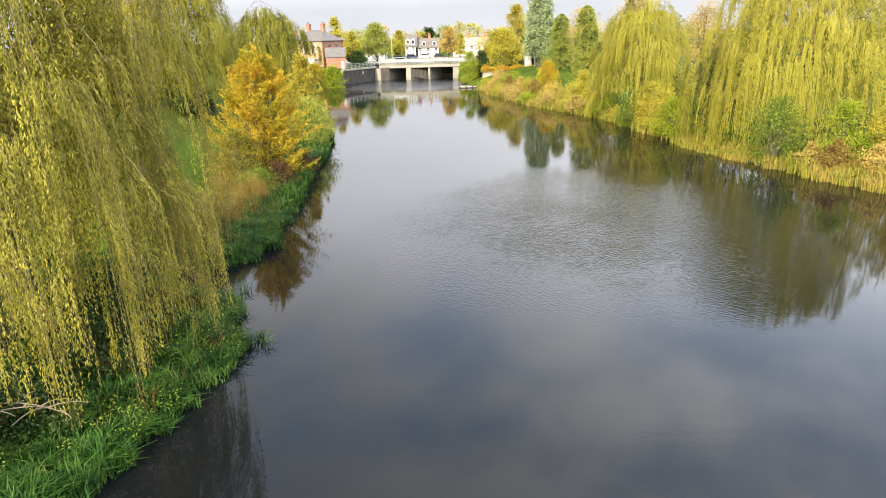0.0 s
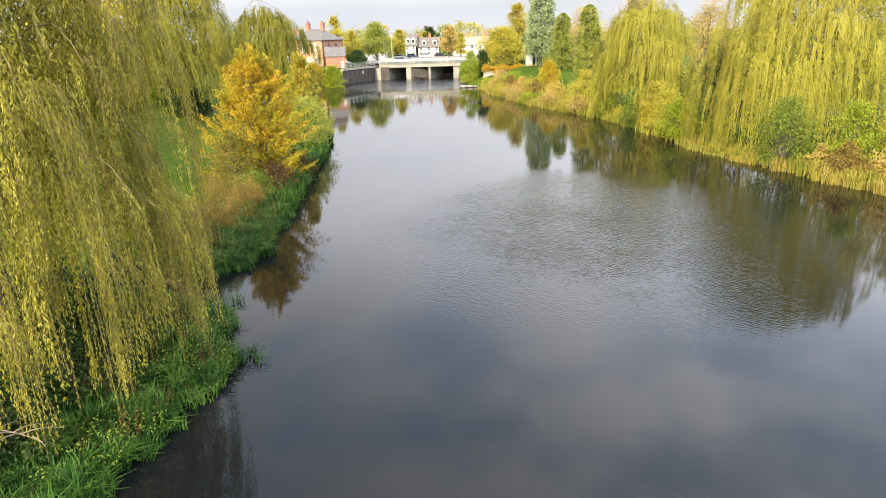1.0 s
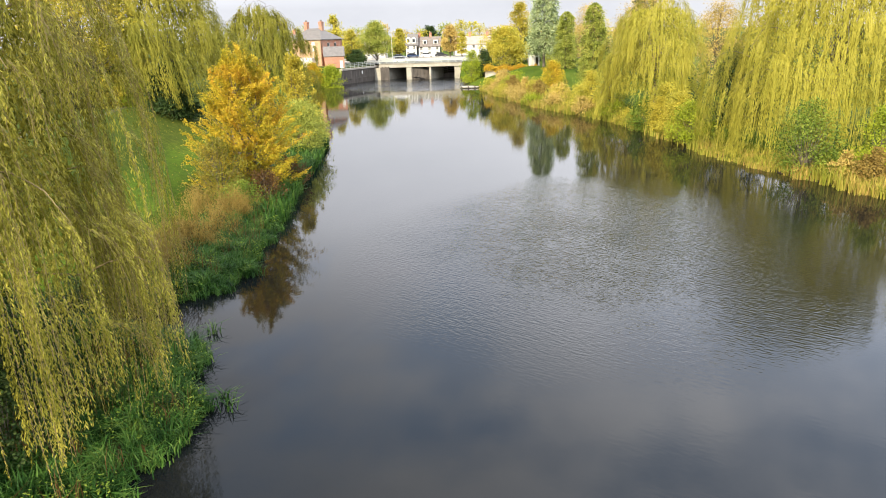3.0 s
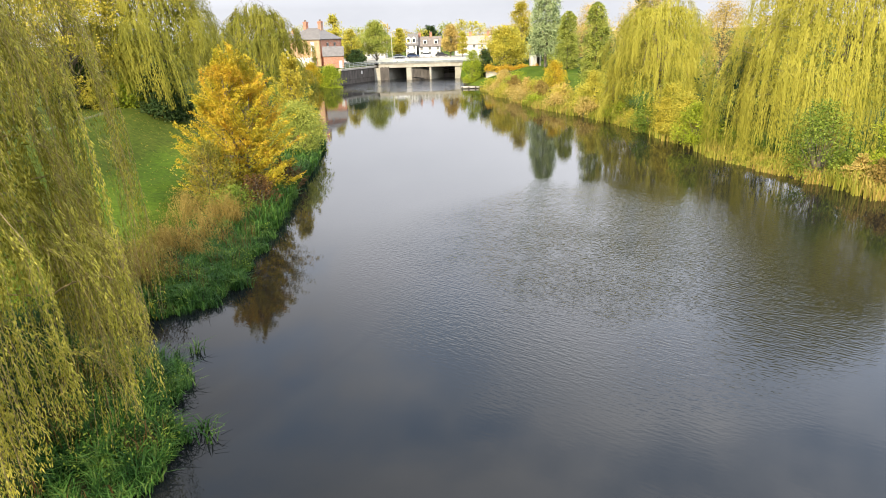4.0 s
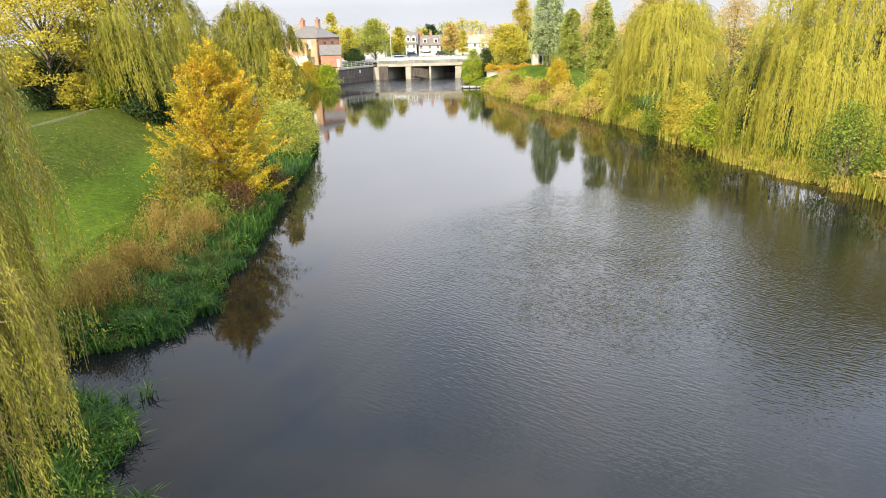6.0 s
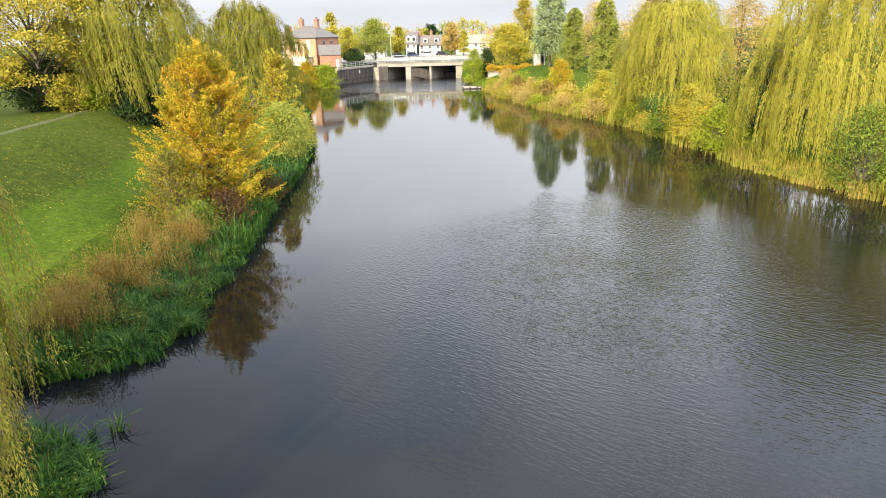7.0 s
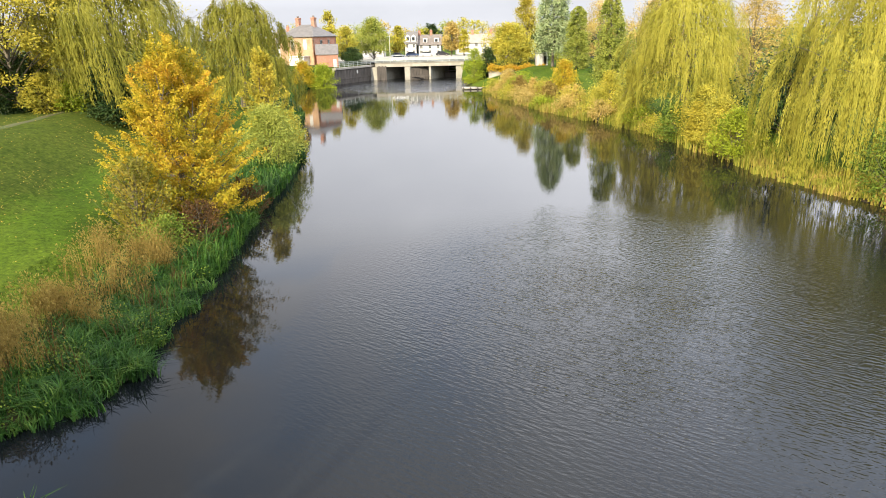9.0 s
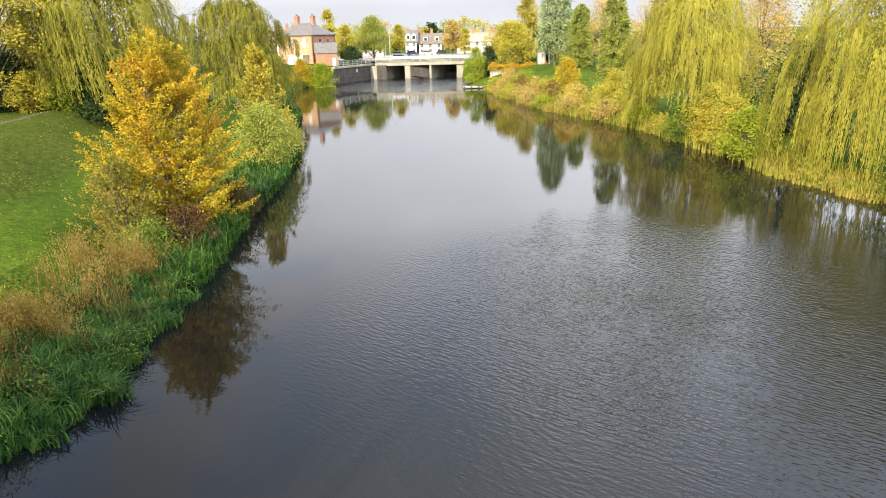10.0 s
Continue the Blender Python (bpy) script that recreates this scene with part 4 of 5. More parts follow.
broadleaf("ivy_tree", 33.5, 77.5, 8.0, 4.0, 142, 80, 80, 0.32, M_DARK, "dark thicket between the willows", "tree", 0.02, spread=0.2)

for k, (x, y, h, r, m) in enumerate([(24.5, 180, 6.5, 4.0, M_DARK), (31, 176, 7.0, 4.5, M_SAGE), (38, 171, 6.5, 4.5, M_DARK), (45, 164, 7.5, 5.0, M_SAGE), (33, 140, 5.0, 3.2, M_DARK), (30, 133, 4.2, 2.6, M_DARK)]):
    broadleaf("garden_shrub", x, y, h, r, 340 + k, 60, 60, 0.4, m, "dense dark green shrub at the back of the gardens", "bush", 0.02, spread=0.2, group="garden shrubs")

# town trees
broadleaf("green_tree", -19.5, 211.0, 11.2, 5.0, 151, 150, 120, 0.34, M_SAGE, "round green street tree by the bridge", "tree", 0.22, spread=0.17)
broadleaf("yellow_tree", -25.8, 201.0, 9.2, 2.8, 152, 80, 65, 0.40, M_OLIVE, "yellow-green tree behind the river wall", "tree", 0.12, spread=0.2)
broadleaf("green_bush", -23.4, 192.5, 3.7, 2.8, 153, 60, 90, 0.35, M_DARK, "clipped dark green bush behind the railing", "bush", 0.02, spread=0.2)
broadleaf("yellow_tree", -33.0, 216.0, 14.2, 2.6, 154, 60, 70, 0.42, M_OLIVE, "tall yellow tree behind the brick house", "tree", 0.3, spread=0.22)
broadleaf("yellow_tree", -13.2, 225.0, 9.2, 2.7, 155, 60, 70, 0.5, M_OLIVE, "yellowing street tree near the bridge", "tree", 0.2, spread=0.2, group="street trees")
broadleaf("brown_tree", 3.5, 225.0, 10.0, 3.4, 156, 70, 80, 0.5, M_BROWN, "russet street tree before white houses", "tree", 0.28, spread=0.2, group="street trees")
broadleaf("yellow_tree", 7.4, 222.0, 8.0, 1.5, 157, 40, 60, 0.45, M_OLIVE, "slim yellowing street tree", "tree", 0.2, spread=0.25, group="street trees")
broadleaf("green_tree", -4.5, 330.0, 10.6, 5.2, 158, 70, 60, 0.8, M_DARK, "dark round tree beyond the roofs", "tree", 0.15, spread=0.2)
for k, (x, y, h, r, m) in enumerate([(-46, 330, 11, 9, M_OLIVE), (-30, 340, 10, 8, M_BROWN), (-17, 335, 9.5, 7, M_GREEN), (8, 335, 11.6, 8, M_BROWN), (20, 330, 12, 8, M_OLIVE), (33, 335, 11, 9, M_BROWN), (48, 330, 12, 9, M_OLIVE), (62, 330, 13, 9, M_BROWN), (-62, 300, 12, 9, M_OLIVE), (-78, 260, 13, 9, M_GREEN), (78, 260, 14, 9, M_OLIVE), (60, 215, 14, 8, M_BROWN), (46, 205, 14, 8, M_OLIVE), (-52, 150, 14, 8, M_OLIVE), (-56, 110, 14, 8, M_GREEN), (-46, 92, 13, 7, M_OLIVE)]):
    broadleaf("distant_tree", x, y, h, r, 160 + k, 60, 14, 0.6 if y > 250 else 0.42, m, "hazy autumn tree on the skyline", "tree", 0.05, spread=0.13, group="skyline trees")
for k in range(13):
    broadleaf("distant_tree", -64 + 10.5 * k + (k * 31 % 7), 292 + (k * 47 % 40), 9.5 + (k * 5 % 4), 7.5, 360 + k, 60, 20, 0.75, (M_BROWN, M_OLIVE, M_SAGE, M_OLIVE)[k % 4], "hazy autumn tree on the skyline", "tree", 0.03, spread=0.14, group="skyline trees")
for k in range(18):
    x = -290 + k * 34 + (k * 37 % 17)
    broadleaf("distant_tree", x, 520 + (k * 53 % 90), 12 + (k * 7 % 5), 17, 190 + k, 40, 12, 2.0, (M_OLIVE, M_BROWN, M_GREEN)[k % 3], "hazy autumn tree on the skyline", "tree", 0.02, spread=0.12, group="skyline trees")


# ---- bridge, river wall, landing ----
bridge = thing("road_bridge", -5, 190, 0, "low pale concrete road bridge with white railings", "bridge")
SK = 0.5  # skew of the piers, in metres sideways per metre back


def pier_plan(x0, x1, y0, y1):
    return [(x0, y0), (x1, y0), (x1 + SK * (y1 - y0), y1), (x0 + SK * (y1 - y0), y1)]


part("deck", slab(bmesh.new(), [(-12, 0), (17.5, 0), (17.5, 10), (-12, 10)], 3.7, 4.2), M_CONC, bridge)
part("edge_beam", boxes((-12, 17.5, -0.35, -0.01, 3.3, 4.25), (-12, 17.5, -0.5, 0.05, 4.25, 4.4), bev=0.03), M_CONC, bridge, "pale concrete edge beam with a coping")
part("girder", boxes((-11.2, 10.5, 0.05, 0.5, 3.28, 3.7), bev=0.02), M_CONC_D, bridge)
part("girder", boxes((-11.2, 10.5, 8.5, 8.95, 3.28, 3.7), bev=0.02), M_CONC_D, bridge)
part("abutment", slab(bmesh.new(), pier_plan(-13.5, -9.6, 0.3, 9.6), -2, 3.3), M_CONC, bridge)
part("pier", slab(bmesh.new(), pier_plan(-4.3, -2.9, -0.6, 9.6), -2, 3.25), M_CONC, bridge, "pale concrete pier with a squared nose")
part("pier", slab(bmesh.new(), pier_plan(2.1, 2.6, -0.2, 9.6), -2, 3.25), M_CONC, bridge)
part("abutment", slab(bmesh.new(), pier_plan(9.2, 13.0, 0.0, 9.6), -2, 3.25), M_CONC, bridge)
for k in range(13):
    xx, yy = -2.8 + k * 0.39, -0.35 + k * 0.14
    part("fender_post", boxes((xx, xx + 0.37, yy, yy + 0.32, -1.5, 2.75 + 0.25 * ((k * 7) % 3) / 2), bev=0.03), M_TIMBER, bridge, "dark upright timber post")
part("wale", boxes((-2.8, 2.1, -0.6, -0.4, 0.7, 0.95)), M_TIMBER, bridge, "dark timber wale")
for k in range(6):
    part("fender_post", boxes((-11.6 + k * 0.42, -11.2 + k * 0.42, -0.75, -0.4, -1.5, 3.4 + 0.2 * (k % 2)), bev=0.03), M_TIMBER, bridge, "dark upright timber post")
part("sluice_gate", boxes((6.2, 11.5, 6.4, 6.6, -1, 1.2), (6.2, 11.5, 6.3, 6.7, 1.6, 1.8), (6.2, 11.5, 6.3, 6.7, 2.3, 2.5)), M_TIMBER, bridge)
for k in range(16):
    xx = -11.8 + k * 1.94
    part("railing_post", boxes((xx - 0.05, xx + 0.05, -0.3, -0.2, 4.4, 5.5)), M_RAIL, bridge)
for zz in (4.62, 4.9, 5.18, 5.47):
    part("rail", boxes((-12, 17.5, -0.28, -0.22, zz - 0.04, zz + 0.04)), M_RAIL, bridge)
for k in range(16):
    xx = -11.8 + k * 1.94
    part("railing_post", boxes((xx - 0.05, xx + 0.05, 9.7, 9.8, 4.2, 5.3)), M_RAIL, bridge)
for zz in (4.6, 4.95, 5.28):
    part("rail", boxes((-12, 17.5, 9.72, 9.78, zz - 0.035, zz + 0.035)), M_RAIL, bridge)

road = add("road", raw_mesh("road", [(-200, 190.6, 4.47), (200, 190.6, 4.47), (200, 199.4, 4.47), (-200, 199.4, 4.47)], [(0, 1, 2, 3)], M_ASPHALT))
tagged(road, "grey asphalt road over the bridge", "road", kind="structure")

pav = add("pavement", raw_mesh("pavement", [(-45, 199.6, 4.52), (22, 199.6, 4.52), (22, 239.6, 4.52), (-45, 239.6, 4.52)], [(0, 1, 2, 3)], M_CONC_D))
tagged(pav, "grey paved street beyond the bridge", "pavement", kind="structure")

A0, A1 = Vector((-25.4, 176.0, 0)), Vector((-16.6, 194.0, 0))
wall = thing("river_wall", A0.x, A0.y, 0, "dark timber-piled river wall with a concrete capping", "river wall")
wall.rotation_euler = (0, 0, math.atan2(A1.y - A0.y, A1.x - A0.x))
LW = (A1 - A0).length
plank = bpy.data.meshes.new("plank")
bm = boxes((0, 0.40, -0.10, 0.10, -1.5, 3.45), bev=0.02)
bm.to_mesh(plank)
bm.free()
plank.materials.append(M_TIMBER)
for k in range(int(LW / 0.43)):
    o = add("plank", plank, wall)
    o.location = (k * 0.43, -0.04 + 0.04 * ((k * 5) % 3), 0.05 * ((k * 7) % 3) - 0.05)
part("capping", boxes((-0.2, LW + 0.2, -0.35, 0.4, 3.45, 3.95), bev=0.04), M_CONC_D, wall)
part("wale", boxes((0, LW, -0.22, -0.13, 1.1, 1.35), bev=0.02), M_TIMBER, wall)
part("retaining_wall", boxes((-0.3, LW, 0.12, 0.6, -1.5, 3.9)), M_CONC_D, wall)
part("sign", boxes((9.0, 9.55, -0.30, -0.24, 2.2, 3.0), bev=0.02), M_WHITE, wall, "small white sign")
# sloping timber return at the end of the wall
part("wing_wall", prism(bmesh.new(), [(-5.0, -1), (0, -1), (0, 3.4), (-0.6, 3.0), (-5.0, 0.3)], -0.1, 0.2), M_TIMBER, wall)
fence = thing("railing", A0.x, A0.y, 3.95, "pale green metal railing on the river wall", "railing")
fence.rotation_euler = wall.rotation_euler
for k in range(11):
    xx = k * LW / 10
    part("post", boxes((xx - 0.04, xx + 0.04, -0.04, 0.04, 0, 1.25)), M_RAIL, fence)
for zz in (0.35, 0.8, 1.22):
    part("rail", boxes((0, LW, -0.03, 0.03, zz - 0.035, zz + 0.035)), M_RAIL, fence)
for k in range(40):
    xx = (k + 0.5) * LW / 40
    part("baluster", boxes((xx - 0.015, xx + 0.015, -0.015, 0.015, 0.35, 1.2)), M_RAIL, fence)

landing = thing("landing_stage", 7.2, 154.0, 0, "pale weathered landing stage at the waterline", "landing stage")
part("platform", boxes((-2.4, 2.4, -1.0, 1.6, 0.12, 0.4), bev=0.04), M_CONC_D, landing)
for xx in (-2.2, -0.7, 0.8, 2.2):
    part("pile", boxes((xx - 0.12, xx + 0.12, -1.28, -1.04, -1.5, 0.5), bev=0.02), M_TIMBER, landing)

gwall = thing("garden_wall", 10.7, 158.5, 0, "old stone garden wall topped with orange creeper", "wall")
part("masonry", boxes((0, 11.5, 0, 0.4, 1.0, 3.9), bev=0.03), M_CONC_D, gwall)
rng = np.random.default_rng(301)
n = 5200
p = np.stack([rng.uniform(-0.2, 12, n), rng.normal(0.0, 0.35, n), 4.0 + rng.normal(0, 0.28, n) - 0.5 * rng.random(n) ** 3], -1)
p[:, 2] += 0.25 * np.sin(p[:, 0] * 1.7)
v, f = leaf_quads(p, rng.normal(0, 1, p.shape), rng.normal(0, 1, p.shape) + [0, -0.6, 0.5], 0.3 * rng.uniform(0.6, 1.3, n), 0.09 * rng.uniform(0.7, 1.3, n))
add("creeper", raw_mesh("creeper", v, f, M_ORANGE), gwall, "orange autumn creeper")


# ---- buildings ----
def wall_bm(w, h, t, holes):
    """A wall in the plane y = 0..t, with openings (x0, x1, z0, z1) right through it."""
    xs = sorted({0, w, *[v for o in holes for v in o[:2]]})
    zs = sorted({0, h, *[v for o in holes for v in o[2:]]})
    bm = bmesh.new()
    for a, b in zip(xs, xs[1:]):
        for c, d in zip(zs, zs[1:]):
            if not any(o[0] <= a and b <= o[1] and o[2] <= c and d <= o[3] for o in holes):
                box(bm, a, b, 0, t, c, d)
    bmesh.ops.remove_doubles(bm, verts=bm.verts, dist=0.001)
    return bm


def put_wall(house, x, y, rz, w, h, holes, mat, frame_mat=None, t=0.3, blinds=False):
    wl_ = part("wall", wall_bm(w, h, t, holes), mat, house)
    wl_.matrix_basis = pose(x, y, 0, 0, 0, rz)
    for a, b, c, d in holes:
        fr = boxes((a, b, 0.08, 0.16, c, c + 0.09), (a, b, 0.08, 0.16, d - 0.09, d), (a, a + 0.09, 0.08, 0.16, c + 0.09, d - 0.09), (b - 0.09, b, 0.08, 0.16, c + 0.09, d - 0.09),
                   ((a + b) / 2 - 0.03, (a + b) / 2 + 0.03, 0.09, 0.15, c + 0.09, d - 0.09), (a + 0.09, b - 0.09, 0.09, 0.15, (c + d) / 2 - 0.03, (c + d) / 2 + 0.03))
        w_ = part("window", fr, frame_mat or M_WHITE, wl_)
        part("pane", boxes((a + 0.05, b - 0.05, 0.115, 0.125, c + 0.05, d - 0.05)), M_GLASS, w_)
        if blinds:
            part("blind", boxes((a + 0.1, b - 0.1, 0.07, 0.085, c + 0.12, d - 0.12)), M_WHITE, w_, "lowered white blind")
        part("sill", boxes((a - 0.1, b + 0.1, -0.08, 0.07, c - 0.1, c - 0.004)), M_CONC, wl_)
    return wl_


def gable_roof(house, x0, x1, y0, y1, eave, ridge, mat, over=0.3):
    ym = (y0 + y1) / 2
    bm = bmesh.new()
    t = 0.16
    poly = [(y0 - over, eave - 0.15), (ym, ridge), (y1 + over, eave - 0.15), (y1 + over, eave - 0.15 - t), (ym, ridge - t), (y0 - over, eave - 0.15 - t)]
    a = [bm.verts.new((x0 - over, y, z)) for y, z in poly]
    b = [bm.verts.new((x1 + over, y, z)) for y, z in poly]
    for r in ((0, 1, 4, 5), (1, 2, 3, 4)):
        bm.faces.new([a[i] for i in r])
        bm.faces.new([b[i] for i in r[::-1]])
    for i in range(6):
        j = (i + 1) % 6
        bm.faces.new((a[j], a[i], b[i], b[j]))
    bmesh.ops.recalc_face_normals(bm, faces=bm.faces)
    return part("roof", bm, mat, house)


def chimney(house, x, y, z0, z1, mat=None, wide=1.0):
    a, b = 0.42 * wide, 0.35 * wide
    c = part("chimney", boxes((x - a, x + a, y - b, y + b, z0, z1 - 0.35), (x - a - 0.08, x + a + 0.08, y - b - 0.08, y + b + 0.08, z1 - 0.35, z1 - 0.15), (x - a, x + a, y - b, y + b, z1 - 0.15, z1)), mat or M_BRICK, house)
    for dx in (-0.2, 0.2):
        part("chimney_pot", boxes((x + dx - 0.12, x + dx + 0.12, y - 0.12, y + 0.12, z1, z1 + 0.45), bev=0.04), M_TILE, c)
    return c


def house_at(x, y, z, rz, label):
    h = thing("house", x, y, z, label, "house")
    h.rotation_euler = (0, 0, radians(rz))
    return h


def row_house(x, y, w, d, eave, ridge, roof_mat, label, dormers=(), skylights=(), chimneys=(), windows=()):
    h = house_at(x, y, 4.4, 0, label)
    put_wall(h, 0, 0, 0, w, eave, windows, M_WHITE)
    put_wall(h, w, d, 180, w, eave, [], M_WHITE)
    for xx, rz in ((0.3, 90), (w, 90)):
        g = bmesh.new()
        prism(g, [(0, 0), (d, 0), (d, eave - 0.05), (d / 2, ridge - 0.3), (0, eave - 0.05)], 0.0, 0.3)
        o = part("gable_wall", g, M_WHITE, h)
        o.matrix_basis = pose(xx, 0, 0, 0, 0, rz)
    gable_roof(h, 0, w, 0, d, eave, ridge, roof_mat)
    slope = (ridge - eave) / (d / 2)
    for xx in dormers:
        zz = eave + slope * 0.8
        dm = part("dormer", prism(bmesh.new(), [(xx - 0.8, zz - 0.6), (xx + 0.8, zz - 0.6), (xx + 0.8, zz + 1.2), (xx, zz + 1.9), (xx - 0.8, zz + 1.2)], 0.3, 2.6), M_WHITE, h, "white gabled dormer")
        part("pane", boxes((xx - 0.45, xx + 0.45, 0.26, 0.296, zz, zz + 1.1)), M_GLASS, dm)
    for xx in skylights:
        zz = eave + slope * 1.2
        s = part("dormer", boxes((xx - 0.75, xx + 0.75, 0.75, 2.6, zz - 0.5, zz + 1.0)), M_WHITE, h, "small white box dormer")
        part("pane", boxes((xx - 0.45, xx + 0.45, 0.71, 0.746, zz - 0.2, zz + 0.7)), M_GLASS, s)
    for xx in chimneys:
        chimney(h, xx, d / 2, ridge - 0.8, ridge + 1.3)
    return h


def win_row(xs, zs, w=0.9, h=1.3):
    return [(x - w / 2, x + w / 2, z, z + h) for x in xs for z in zs]


row_house(-12.1, 240, 4.3, 8, 4.3, 7.9, M_SLATE, "white rendered cottage with dormers and a slate roof", dormers=(1.2, 3.1), windows=win_row((1.0, 3.2), (0.7, 2.7), 0.8, 1.2))
row_house(-7.7, 241, 8.2, 8, 3.7, 6.8, M_TILE, "white rendered house with a brown tiled roof", skylights=(2.6, 6.4), chimneys=(0.6, 4.6), windows=win_row((1.3, 4.2, 7.0), (0.6, 2.3), 0.95, 1.15))
row_house(5.2, 245, 13.6, 8, 3.9, 6.6, M_GREYTILE, "long white terrace with a grey-brown tiled roof", chimneys=(1.0, 6.0, 12.4), windows=win_row((1.5, 4.3, 7.2, 10.0, 12.4), (0.7, 2.5), 0.95, 1.15))
row_house(-26.0, 235, 7.5, 7, 3.2, 5.6, M_GREYTILE, "low white building behind street trees", chimneys=(), windows=win_row((1.5, 4.0, 6.2), (0.8,), 0.9, 1.3))
row_house(-52.0, 228, 16, 9, 5.0, 9.0, M_TILE, "brick and white terrace behind trees", chimneys=(3, 12), windows=win_row((2, 6, 10, 14), (0.8, 3.0), 0.95, 1.3))

# brick house beside the river wall: two street fronts, a hipped slate roof and a lean-to
bh = house_at(-31.6, 183.5, 3.9, 0, "two-storey red brick house with a hipped slate roof")
HW, HD, HE = 11.4, 9.0, 7.5
# corner at the origin; the sunny front runs away to the left, the river front to the right and back
bh.rotation_euler = (0, 0, radians(-30))
put_wall(bh, -HW, 0, 0, HW, HE, [(HW - 3.4, HW - 2.2, 4.4, 6.9), (HW - 7.6, HW - 6.4, 4.4, 6.9), (HW - 3.4, HW - 2.2, 0.8, 2.9), (HW - 7.6, HW - 6.4, 0.8, 2.9)], M_BUFFBRICK, blinds=True)
put_wall(bh, 0, 0, 90, HD, HE, [(2.6, 3.6, 4.6, 6.6), (5.6, 6.5, 4.6, 6.6)], M_BRICK)
put_wall(bh, 0, HD, 180, HW, HE, [], M_BRICK)
put_wall(bh, -HW, HD, 270, HD, HE, [], M_BRICK)
bm = bmesh.new()
o = 0.35
e = [bm.verts.new(v) for v in ((-HW - o, -o, HE), (o, -o, HE), (o, HD + o, HE), (-HW - o, HD + o, HE))]
r = [bm.verts.new(v) for v in ((-HW * 0.68, HD / 2, HE + 2.9), (-HW * 0.32, HD / 2, HE + 2.9))]
b_ = [bm.verts.new((v.co.x, v.co.y, HE - 0.15)) for v in e]
for fc in ((e[0], e[1], r[1], r[0]), (e[1], e[2], r[1]), (e[2], e[3], r[0], r[1]), (e[3], e[0], r[0]), b_[::-1], *[(b_[i], b_[(i + 1) % 4], e[(i + 1) % 4], e[i]) for i in range(4)]):
    bm.faces.new(fc)
bmesh.ops.recalc_face_normals(bm, faces=bm.faces)
part("roof", bm, M_SLATE, bh, "hipped grey slate roof")
chimney(bh, -8.4, HD / 2, HE + 2.0, HE + 4.6, wide=1.3)
chimney(bh, -3.2, HD / 2, HE + 2.0, HE + 4.6, wide=1.3)
part("porch", boxes((-6.6, -1.6, -2.2, -0.004, 0, 2.6), (-6.8, -1.4, -2.4, -0.004, 2.6, 2.8), bev=0.03), M_WHITE, bh, "white sun porch")
# lean-to
ax = thing("outbuilding", -30.4, 180.0, 3.9, "small brick outbuilding with a slate roof", "outbuilding")
ax.rotation_euler = (0, 0, radians(8))
part("wall", prism(bmesh.new(), [(0, 0), (5.2, 0), (5.2, 3.3), (0, 3.3)], 0, 0.25), M_BRICK, ax)
part("wall", prism(bmesh.new(), [(0, 0), (5.2, 0), (5.2, 3.3), (0, 3.3)], 4.25, 4.5), M_BRICK, ax)
for xx in (0.25, 5.2):
    gw = part("gable_wall", prism(bmesh.new(), [(0.25, 0), (4.25, 0), (4.25, 3.35), (2.25, 5.3), (0.25, 3.35)], 0, 0.25), M_BRICK, ax)
    gw.matrix_basis = pose(xx, 0, 0, 0, 0, 90)
gable_roof(ax, 0, 5.2, 0, 4.5, 3.4, 5.6, M_SLATE, 0.2)
dd = part("door", boxes((4.0, 4.8, -0.05, -0.004, 0, 2.0)), M_WHITE, ax)

# garden hut
hut = thing("garden_hut", 21.0, 158.5, float(land(23.5, 159)) - 0.05, "weathered garden hut with a dark doorway", "hut")
part("wall", wall_bm(2.4, 2.5, 0.12, [(1.5, 2.1, 0.1, 2.0)]), M_WHITE, hut)
part("side_wall", boxes((0, 0.12, 0.12, 2.4, 0, 2.5), (2.28, 2.4, 0.12, 2.4, 0, 2.5), (0.12, 2.28, 2.28, 2.4, 0, 2.5)), M_CONC_D, hut)
part("roof", boxes((-0.15, 2.55, -0.2, 2.6, 2.5, 2.65), bev=0.02), M_SLATE, hut)

# lamp column
lamp = thing("street_lamp", -14.2, 205.0, 4.4, "tall pale street lamp column by the bridge", "street lamp")
v, f = tubes([(np.array([[0, 0, 0], [0, 0, 4.0], [0, 0, 8.2]]), 0.09, 0.06)], 10)
add("pole", raw_mesh("pole", v, f, M_POLE, True), lamp)
v, f = tubes([(bezier((0, 0, 8.15), (0, 0, 8.7), (0.9, 0, 8.75), 6), 0.06, 0.05)], 8)
add("arm", raw_mesh("arm", v, f, M_POLE, True), lamp)
part("lantern", boxes((0.8, 1.4, -0.13, 0.13, 8.66, 8.82), bev=0.04), M_POLE, lamp)


